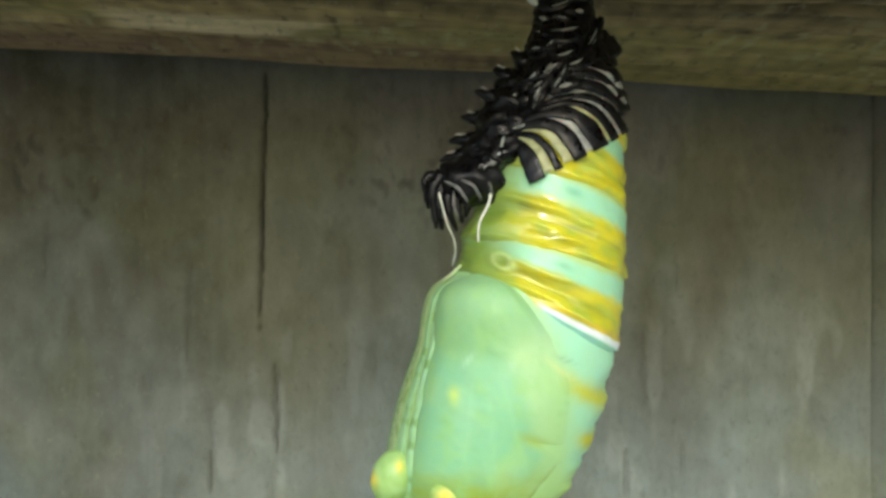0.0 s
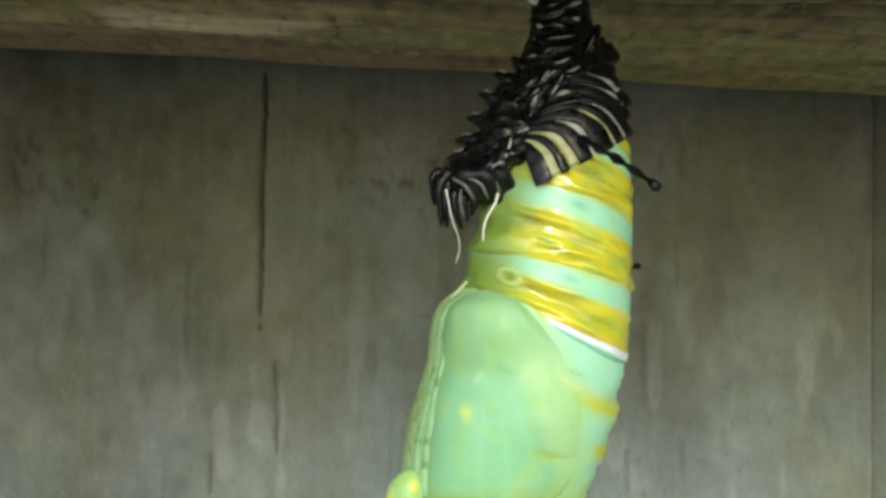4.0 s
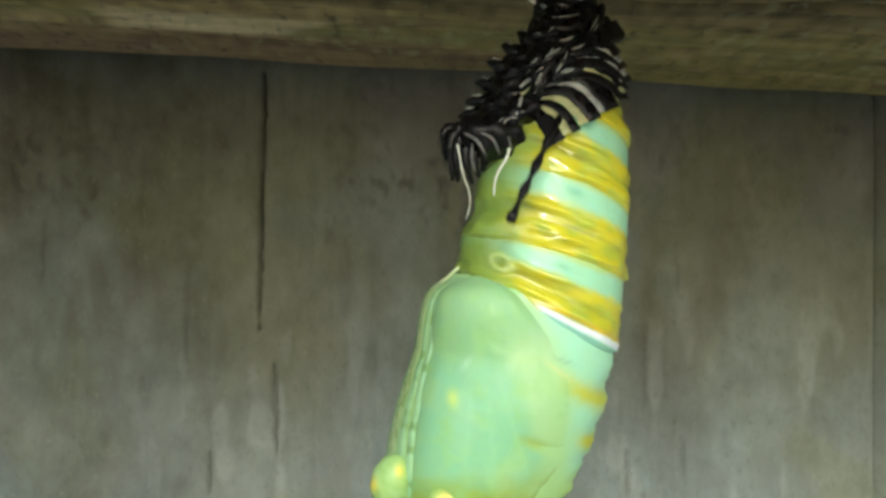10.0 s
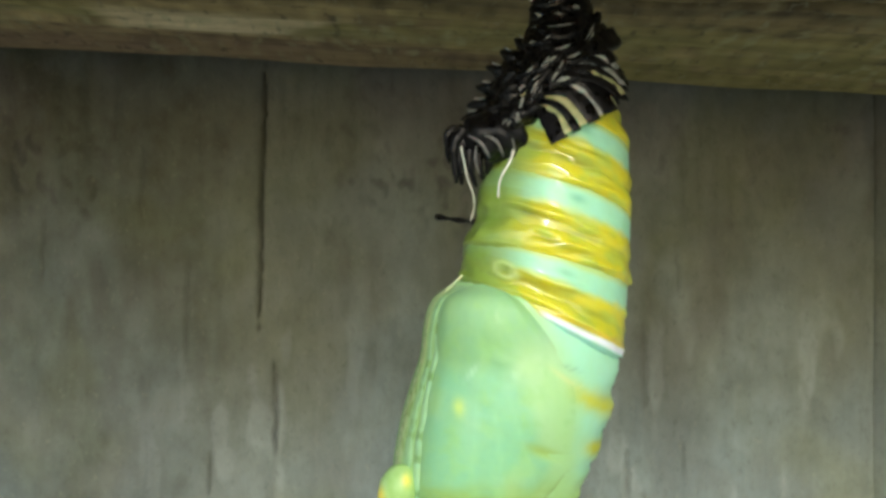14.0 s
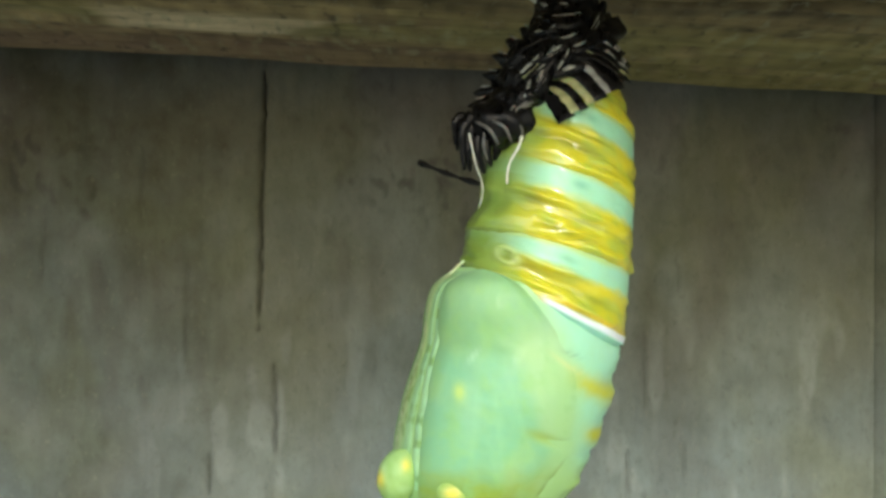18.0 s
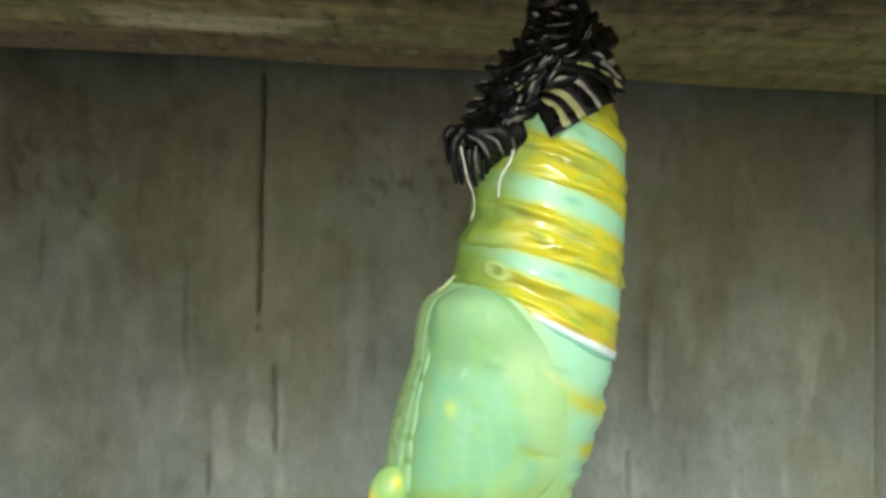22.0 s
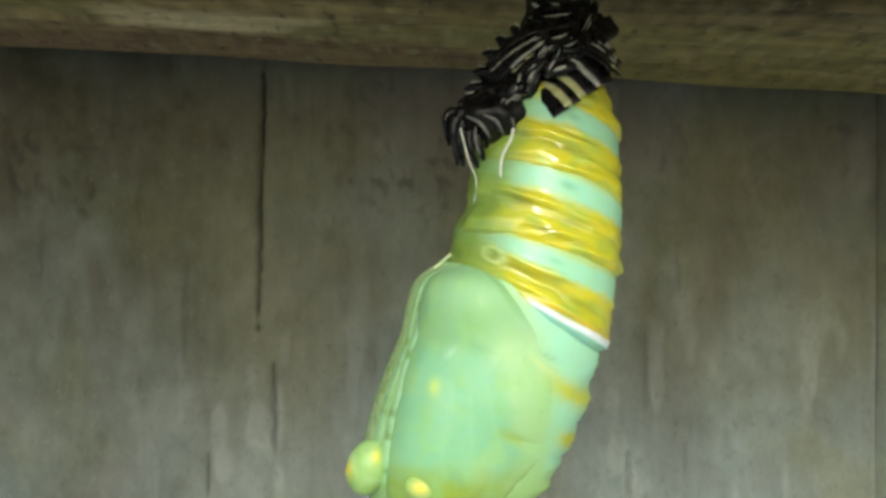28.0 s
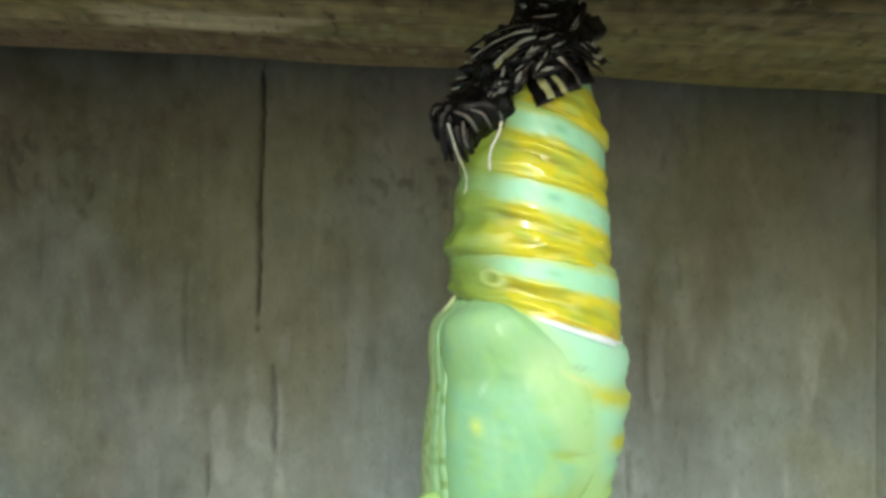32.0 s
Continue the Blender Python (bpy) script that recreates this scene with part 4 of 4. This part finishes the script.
def silk():
    o = plan(962, -30, -20)
    ob = thing("silk_pad", o, "white silk pad on the underside of the rail", "silk")
    part("pad", blob(plan(985, -46, 0), (90, 80, 9), RAIL_TURN, 0.3, 4), THREAD, ob)
    part("strand", tube(spline([plan(925, -40, -30), plan(934, -10, -35), plan(945, 6, -38), plan(960, 14, -40)], 12),
                        [U * r for r in (9, 10, 10, 9, 9, 8, 8, 7, 6, 5, 4, 3)], 7), THREAD, ob, "white silk strand")


silk()


def motions():
    body_rows = [(0, -0.12, -0.43, 1.7), (0.5, -0.07, -1.00, 0.3), (1, 0.06, -1.67, 1.1), (1.5, -0.08, -0.79, 1.5),
        (2, 0.36, -0.59, -0.7), (2.5, 0.39, -0.44, -0.1), (3, 0.75, -0.36, -1.7), (3.5, 0.64, -1.36, -1.2),
        (5.5, 0.10, -0.37, 0.0), (6, 0.16, -1.16, 0.0), (6.5, 0.34, -1.44, 0.4), (7, -0.17, -0.46, 0.9),
        (7.5, 0.04, -0.38, 0.0), (8, -0.29, -0.27, 2.2), (8.5, -0.04, -0.37, -0.7), (9, 0.09, -1.30, -0.7),
        (9.5, -0.16, -0.74, 1.7), (10, -0.20, -0.50, 0.8), (10.5, 0.21, -0.40, -0.9), (11, 0.06, -0.31, -0.3),
        (11.5, -0.04, -1.21, 0.4), (12, 0.17, -0.97, 0.9), (12.5, 0.22, -0.44, -0.8), (13, 0.41, -0.23, -2.2),
        (13.5, 0.36, -0.24, -1.2), (14, 0.11, -0.89, -0.1), (14.5, 0.22, -1.27, 0.3), (16.5, -0.30, -0.08, -0.4),
        (17, -0.63, -0.87, 1.0), (17.5, 0.32, -0.37, -0.7), (18, 0.14, -0.11, 0.5), (18.5, 0.30, -0.16, -2.6),
        (19, 0.00, -0.01, 0.0), (19.5, 0.00, -0.75, 0.4), (20, -0.14, -0.53, 1.0), (20.5, -0.34, -0.19, 1.0),
        (21, -0.69, -0.12, 0.6), (21.5, -0.58, -0.07, 1.4), (22, -0.35, -0.95, 0.3), (22.5, 0.20, -0.42, 0.6),
        (23, 0.26, -0.14, 0.3), (23.5, 0.68, 0.04, -1.9), (24, 0.20, 0.15, 0.6), (24.5, -0.42, -0.68, 2.3),
        (25, 0.15, -0.50, -0.4), (25.5, 0.06, -0.16, 0.8), (27.5, -1.47, -0.89, 3.9), (28, -1.10, -0.06, 4.6),
        (28.5, -0.85, 0.24, 5.0), (29, -1.77, -0.16, 10.3), (29.5, -0.55, 0.45, 0.8), (30, -0.90, 0.55, 5.4),
        (30.5, -0.86, -0.74, 0.8), (31, -0.12, -0.68, 5.4), (31.5, 0.27, -0.38, -5.0), (32, 0.75, -1.20, -10.0)]
    upper_rows = [(0, -0.15, -0.51, -1.5), (0.5, -0.19, -1.00, -2.3), (1, -0.07, -1.86, -0.4),
        (1.5, -0.16, -1.29, -0.7), (2, 0.15, -0.80, -1.8), (2.5, 0.24, -0.51, -2.4), (3, 0.36, -0.34, -3.9),
        (3.5, 0.30, -1.39, -1.7), (5.5, 0.03, -0.36, -1.7), (6, 0.16, -1.18, -1.7), (6.5, 0.39, -1.67, 0.2),
        (7, -0.19, -0.75, 1.2), (7.5, -0.04, -0.40, -1.5), (8, 0.01, -0.36, -0.4), (8.5, 0.22, -0.41, -3.3),
        (9, 0.09, -1.25, -1.7), (9.5, -0.15, -1.05, 0.6), (10, -0.02, -0.53, -0.2), (10.5, -0.05, -0.30, -2.2),
        (11, -0.07, -0.22, -2.1), (11.5, 0.01, -1.18, -1.5), (12, 0.12, -1.28, 0.9), (12.5, -0.00, -0.57, 0.2),
        (13, 0.01, -0.13, -2.5), (13.5, 0.12, -0.17, -1.1), (14, 0.07, -0.85, -1.2), (14.5, 0.20, -1.42, -0.3),
        (16.5, -0.33, -0.01, 0.4), (17, -0.38, -0.87, 1.4), (17.5, 0.20, -0.58, -0.3), (18, 0.23, -0.18, 0.2),
        (18.5, -0.01, -0.01, -1.0), (19, 0.00, 0.01, 0.3), (19.5, 0.08, -0.79, 0.8), (20, -0.05, -0.76, 0.2),
        (20.5, -0.21, -0.34, 1.0), (21, -0.62, -0.07, 0.7), (21.5, -0.39, -0.05, 1.1), (22, -0.27, -0.99, 0.4),
        (22.5, 0.18, -0.66, 0.3), (23, 0.26, -0.18, -0.7), (23.5, 0.20, 0.16, -2.3), (24, 0.13, 0.16, -0.9),
        (24.5, -0.16, -0.81, 0.9), (25, 0.08, -0.68, -0.8), (25.5, -0.05, -0.22, -2.8), (27.5, -0.85, -0.92, -1.6),
        (28, -0.51, -0.17, -2.8), (28.5, -0.08, 0.15, -2.3), (29, -0.52, 0.23, -1.3), (29.5, -0.10, 0.43, 1.3),
        (30, -0.17, 0.71, -1.9), (30.5, -0.07, -0.82, 1.5), (31, 0.21, -0.33, -4.3), (31.5, -0.47, -0.33, -1.0),
        (32, -1.33, -0.85, -1.6)]
    # the rim's two ends, as points of the plan
    rim_ends = [(0, 938, 319, 1077, 250), (0.5, 934, 336, 1073, 266), (1, 936, 362, 1073, 298), (1.5, 934, 342, 1069, 271), (2, 952, 311, 1086, 242),
        (2.5, 955, 302, 1087, 229), (3, 953, 299, 1088, 224), (3.5, 950, 331, 1088, 263), (5.5, 957, 283, 1080, 211), (6, 958, 310, 1083, 238),
        (6.5, 961, 327, 1087, 255), (7, 962, 287, 1090, 216), (7.5, 968, 270, 1086, 197), (8, 970, 266, 1089, 194), (8.5, 961, 263, 1080, 187),
        (9, 962, 301, 1076, 238), (9.5, 966, 288, 1091, 212), (10, 976, 254, 1094, 183), (10.5, 970, 246, 1084, 168), (11, 970, 247, 1087, 171),
        (11.5, 968, 283, 1081, 224), (12, 971, 284, 1087, 205), (12.5, 981, 240, 1097, 177), (13, 974, 226, 1083, 158), (13.5, 979, 226, 1090, 160),
        (14, 979, 250, 1089, 191), (14.5, 975, 282, 1086, 209), (16.5, 971, 213, 1084, 149), (17, 972, 250, 1081, 204), (17.5, 980, 239, 1093, 173),
        (18, 991, 215, 1101, 152), (18.5, 978, 206, 1086, 135), (19, 982, 209, 1092, 139), (19.5, 985, 236, 1093, 181), (20, 977, 245, 1090, 174),
        (20.5, 983, 216, 1097, 151), (21, 971, 204, 1080, 135), (21.5, 977, 204, 1088, 137), (22, 977, 238, 1084, 178), (22.5, 986, 232, 1095, 159),
        (23, 994, 209, 1100, 137), (23.5, 983, 196, 1083, 118), (24, 985, 196, 1088, 125), (24.5, 982, 232, 1083, 168), (25, 982, 227, 1085, 150),
        (25.5, 991, 201, 1094, 131), (27.5, 969, 235, 1070, 160), (28, 982, 205, 1079, 142), (28.5, 990, 190, 1085, 128), (29, 983, 187, 1076, 128),
        (29.5, 981, 171, 1073, 118), (30, 983, 174, 1072, 126), (30.5, 987, 218, 1078, 133), (31, 990, 209, 1078, 129), (31.5, 983, 181, 1066, 124),
        (32, 954, 187, 1045, 147)]
    head_rows = [(0, -1.36, -3.30, -2.8), (0.5, -1.46, -3.84, -2.7), (1, -1.39, -4.54, -1.7),
        (1.5, -1.61, -3.89, -1.2), (2, -1.02, -2.88, -1.7), (2.5, -0.92, -2.56, -0.6), (3, -0.92, -2.62, -1.2),
        (3.5, -0.97, -3.53, -0.7), (5.5, -0.87, -1.60, 2.2), (6, -0.85, -2.38, 2.2), (6.5, -0.62, -2.83, 3.3),
        (7, -0.75, -1.65, 2.1), (7.5, -0.55, -1.17, 2.0), (8, -0.46, -1.01, 2.7), (8.5, -0.75, -1.11, 1.1),
        (9, -0.68, -2.11, 1.6), (9.5, -0.44, -1.89, 0.0), (10, -0.34, -0.82, 0.9), (10.5, -0.44, -0.79, 0.3),
        (11, -0.44, -0.75, 0.4), (11.5, -0.49, -1.68, 1.4), (12, -0.44, -1.96, 0.4), (12.5, -0.10, -0.66, 0.4),
        (13, -0.28, -0.35, -0.7), (13.5, -0.16, -0.32, -1.2), (14, -0.15, -0.95, 0.4), (14.5, -0.30, -1.74, -0.2),
        (16.5, -0.34, -0.12, 0.0), (17, -0.30, -1.28, 0.0), (17.5, -0.05, -0.95, 0.0), (18, 0.28, -0.23, 0.0),
        (18.5, -0.11, 0.11, 0.0), (19, -0.01, 0.01, 0.0), (19.5, 0.08, -0.86, 0.0), (20, -0.16, -1.15, 0.0),
        (20.5, 0.03, -0.24, 0.0), (21, -0.36, 0.15, 0.0), (21.5, -0.17, 0.14, 0.0), (22, -0.17, -0.97, 0.0),
        (22.5, 0.12, -0.73, 0.0), (23, 0.36, -0.01, 0.0), (23.5, 0.02, 0.38, 0.0), (24, 0.02, 0.37, 0.0),
        (24.5, -0.03, -0.78, 0.0), (25, -0.03, -0.59, 0.0), (25.5, 0.25, 0.22, 0.0), (27.5, -0.74, -0.98, -1.6),
        (28, -0.21, 0.07, -2.5), (28.5, 0.20, 0.22, -4.3), (29, -0.17, 0.31, -3.5), (29.5, -0.04, 0.46, -6.1),
        (30, -0.02, 0.57, -5.6), (30.5, 0.17, -0.65, -5.2), (31, 0.14, -0.58, -3.8), (31.5, -0.02, 0.26, -6.1),
        (32, -0.89, 0.37, -4.7)]
    top_rows = [(0, 0.37, -0.54, 0.0), (0.5, 0.22, -0.83, 0.0), (1, 0.17, -1.37, 0.0), (1.5, 0.51, -0.74, 0.0),
        (2, 0.51, -0.35, 0.0), (2.5, 0.31, -0.31, 0.0), (3, 0.17, -0.46, 0.0), (3.5, 0.16, -1.14, 0.0),
        (5.5, 0.11, -0.28, 0.0), (6, 0.20, -0.77, 0.0), (6.5, 0.15, -1.02, 0.0), (7, 0.54, -0.24, 0.0),
        (7.5, 0.20, -0.05, 0.0), (8, 0.34, -0.10, 0.0), (8.5, -0.10, -0.11, 0.0), (9, 0.05, -0.79, 0.0),
        (9.5, 0.34, -0.50, 0.0), (10, 0.34, 0.03, 0.0), (10.5, -0.10, 0.12, 0.0), (11, -0.06, -0.08, 0.0),
        (11.5, -0.01, -0.76, 0.0), (12, 0.08, -0.57, 0.0), (12.5, 0.37, -0.04, 0.0), (13, -0.16, 0.15, 0.0),
        (13.5, -0.02, -0.05, 0.0), (14, 0.08, -0.48, 0.0), (14.5, -0.02, -0.73, 0.0), (16.5, -0.17, -0.02, 0.0),
        (17, -0.03, -0.50, 0.0), (17.5, 0.16, -0.31, 0.0), (18, 0.35, 0.02, 0.0), (18.5, -0.18, 0.21, 0.0),
        (19, 0.01, 0.01, 0.0), (19.5, 0.11, -0.38, 0.0), (20, 0.01, -0.43, 0.0), (20.5, 0.20, -0.10, 0.0),
        (21, -0.23, 0.19, 0.0), (21.5, -0.09, 0.04, 0.0), (22, -0.10, -0.54, 0.0), (22.5, 0.19, -0.25, 0.0),
        (23, 0.29, -0.02, 0.0), (23.5, -0.24, 0.22, 0.0), (24, -0.05, 0.12, 0.0), (24.5, -0.05, -0.41, 0.0),
        (25, 0.04, -0.17, 0.0), (25.5, 0.18, 0.01, 0.0), (27.5, -0.40, -0.34, 0.0), (28, -0.16, -0.10, 0.0),
        (28.5, -0.12, -0.01, 0.0), (29, -0.26, 0.04, 0.0), (29.5, -0.55, 0.23, 0.0), (30, -0.31, 0.13, 0.0),
        (30.5, -0.17, -0.31, 0.0), (31, -0.17, -0.22, 0.0), (31.5, -0.37, -0.08, 0.0), (32, -0.80, -0.18, 0.0)]
    flat_pose = lambda x, z, f: Matrix.Translation((x, 0, z)) @ Matrix.Rotation(radians(f), 4, "Y")

    def carry(rows, centre):
        """The movement, away from its first place, of a node that turns about centre: time to matrix."""
        c = Matrix.Translation(centre)
        return {t: Matrix.Translation((dx * 0.001, 0, dz * 0.001)) @ c @ Matrix.Rotation(radians(f), 4, "Y") @ c.inverted()
                for t, dx, dz, f in rows}

    def moved(go, ob):
        return {t: m @ Matrix.Translation(ORIGIN[ob]) for t, m in go.items()}

    def midway(a, b, share):
        return {t: a[t].lerp(b[t], share).normalized() for t in a}

    def key(ob, poses, parent=None):
        walk(ob, [(t, parent[t].inverted() @ m if parent else m) for t, m in sorted(poses.items())])

    body, upper = carry(body_rows, plan(920, 640)), carry(upper_rows, plan(1000, 360))
    brow, tip = carry(head_rows, plan(870, 225)), carry(top_rows, SKIN_AT)
    (_, ax, ay, bx, by), *_ = rim_ends
    tilt0 = math.atan2(by - ay, bx - ax)
    tip0 = tip[0].translation
    # how far the rim has slid, risen (1 at mid-clip) and tilted since the start
    slid = {t: Vector((x0 + x1 - ax - bx, 0, ay + by - y0 - y1)) * 0.48 * U for t, x0, y0, x1, y1 in rim_ends}
    risen = {t: d.z / (110 * U) for t, d in slid.items()}
    tilted = {t: math.atan2(y1 - y0, x1 - x0) - tilt0 for t, x0, y0, x1, y1 in rim_ends}
    # the same movement for parts that are drawn in their mid-clip place
    rim = {t: Matrix.Translation(slid[t] - slid[19]) for t in slid}
    still = {t: Matrix() for t in body}
    base = moved(body, chrysalis)
    key(chrysalis, base)
    for ob, share in zip(SEGMENTS, (0.0, 0.0, 0.3, 0.7)):
        a = upper if ob is not SEGMENTS[0] else midway(upper, tip, 0.35)
        key(ob, midway(moved(a, ob), moved(body, ob), share), base)

    # the skin hangs by its tip and slides up in folds
    skin_base = moved(midway(still, tip, 0.25), skin)
    key(skin, skin_base)
    for ob, f, (x, y) in RIM_STRIPES:
        home = ORIGIN[ob]
        poses = {}
        for t, x0, y0, x1, y1 in rim_ends:
            # the end of each stripe rides on the abdomen, which narrows upwards
            px, py = x + (x0 - ax) * (1 - f) + (x1 - bx) * f, y + (y0 - ay) * (1 - f) + (y1 - by) * f
            px -= max(0, f - 0.93) * 95 * max(0, risen[t])
            at = seen(px, py, min(home.y / U, home.y / U - 0.5 * (sleeve(x, y) - sleeve(px, py))))
            poses[t] = Matrix.Translation(at) @ Matrix.Rotation(radians(-20 * min(1.0, risen[t])), 4, "X") @ Matrix.Rotation(tilted[t], 4, "Y")
        key(ob, poses, skin_base)

    def crumple(ob, share, lean, turn, inward=0):
        home = Matrix.Translation(ORIGIN[ob])
        key(ob, {t: Matrix.Translation((tip[t].translation - tip0) * (1 - share) + slid[t] * share + Vector((-inward * U * risen[t], 0, 0))) @ home
                 @ Matrix.Rotation(radians(lean * share * risen[t]), 4, "X") @ Matrix.Rotation(radians(turn * risen[t]), 4, "Y") for t in slid}, skin_base)
    for ob, share, _ in BELT_STRIPES:
        crumple(ob, share, -16, -24, 26)
    for ob, share in UNDER_STRIPES:
        crumple(ob, share, -45, -10, 34)
    for ob, share in FOLDS + RINGS_BACK:
        crumple(ob, share, 0, 0)
    for ob, share in PROLEGS:
        key(ob, midway(moved(tip, ob), moved(brow, ob), share), skin_base)
    for ob in RIM_KNOTS:
        key(ob, midway(moved(rim, ob), moved(brow, ob), 0.35), skin_base)
    for ob, share in MID_KNOTS:
        key(ob, midway(moved(tip, ob), moved(rim, ob), share), skin_base)
    key(HEAD, moved(brow, HEAD), skin_base)

    def whip(ob, go, tips, long, side):
        """A feeler whose tip is at plan points (seconds, x, y); side: -1 where it leans to the camera, unless a point names its own."""
        ways = []
        for t, x, y, *way in tips:
            ts = sorted(go)
            lo = max(k for k in ts if k <= t)
            hi = min(k for k in ts if k >= t)
            f = (t - lo) / (hi - lo) if hi > lo else 0
            root = go[lo].lerp(go[hi], f) @ ORIGIN[ob]
            d = Vector((0, 0, 0))
            for _ in range(4):
                near = 1 + (root.y + d.y) / EYE
                d = plan(x, y) * near - root
                d.y = 0
                r = min(d.length, long * U * 0.98)
                d = d.normalized() * r
                d.y = (way[0] if way else side) * math.sqrt((long * U) ** 2 - r * r)
            ways.append((t, root, d.normalized()))
        rows = []
        for (t0, r0, d0), (t1, r1, d1) in zip(ways, ways[1:]):
            n = 1 + int(d0.angle(d1) / radians(50))
            for i in range(n):
                f = i / n
                d = d0.slerp(d1, f) if 1e-3 < d0.angle(d1) < 3.1 else d0
                rows.append((t0 + (t1 - t0) * f, r0.lerp(r1, f), d))
        rows.append(ways[-1])
        keyed, turn = [], None
        for t, root, d in rows:
            q = Vector((1, 0, 0)).rotation_difference(d) if turn is None else turn[1].rotation_difference(d) @ turn[0]
            turn = (q, d)
            ts = sorted(skin_base)
            lo = max(k for k in ts if k <= t)
            hi = min(k for k in ts if k >= t)
            f = (t - lo) / (hi - lo) if hi > lo else 0
            keyed.append((t, skin_base[lo].lerp(skin_base[hi], f).inverted() @ Matrix.Translation(root) @ q.to_matrix().to_4x4()))
        walk(ob, keyed)

    whip(FILAMENT_NEAR, rim, [
        (0, 990, 120, 1), (0.3, 1000, 420, -1), (0.6, 1010, 510), (0.8, 1297, 256), (1, 1314, 347), (1.2, 1277, 421), (1.4, 1090, 482), (1.6, 1217, 422),
        (1.8, 1250, 390), (2, 1290, 347), (2.2, 1358, 175), (2.5, 1300, 288), (3, 1250, 250), (3.2, 1223, 382), (3.5, 1164, 328), (5.5, 1176, 376),
        (6, 1062, 430), (6.5, 1190, 216), (7, 1296, 304), (7.5, 1150, 240), (8, 1150, 270), (8.5, 976, 432), (9, 830, 425), (9.5, 768, 368),
        (10, 905, 390), (10.5, 990, 100, 1), (11, 845, 358), (11.5, 985, 120, 1), (12, 1013, 404), (12.5, 1044, 388), (13, 1000, 80, 1), (13.5, 872, 316),
        (14, 1000, 100, 1), (14.5, 956, 416), (16.5, 1000, 20, 1), (20, 1000, 40, 1), (25.5, 1000, 20, 1), (32, 980, 20, 1)], 300, -1)
    whip(FILAMENT_FAR, rim, [
        (0, 960, 400), (0.2, 702, 343), (0.4, 720, 310), (0.6, 960, 400), (1.5, 1000, 420), (2, 1170, 432), (2.5, 1160, 420), (3, 1166, 376),
        (3.5, 1152, 448), (5.5, 1112, 464), (6, 1122, 505), (6.5, 1168, 384), (7, 1149, 470), (7.5, 1050, 400), (8.5, 950, 420), (9, 803, 437),
        (9.5, 960, 400), (12.5, 960, 400), (13, 750, 405), (13.5, 900, 400), (14, 773, 384), (14.5, 920, 400), (16.5, 900, 300), (17, 737, 284),
        (17.5, 900, 300), (18, 741, 288), (18.5, 900, 290), (19, 763, 290), (19.5, 900, 300), (21, 880, 200), (21.5, 728, 128), (22, 900, 250),
        (22.5, 900, 300), (23, 771, 348), (23.5, 900, 300), (24, 797, 336), (24.5, 900, 300), (28.5, 900, 100), (29, 817, 85), (29.5, 800, 150),
        (30, 737, 248), (30.5, 900, 260), (31, 900, 280), (31.5, 741, 326), (32, 900, 300)], 300, 1)


motions()
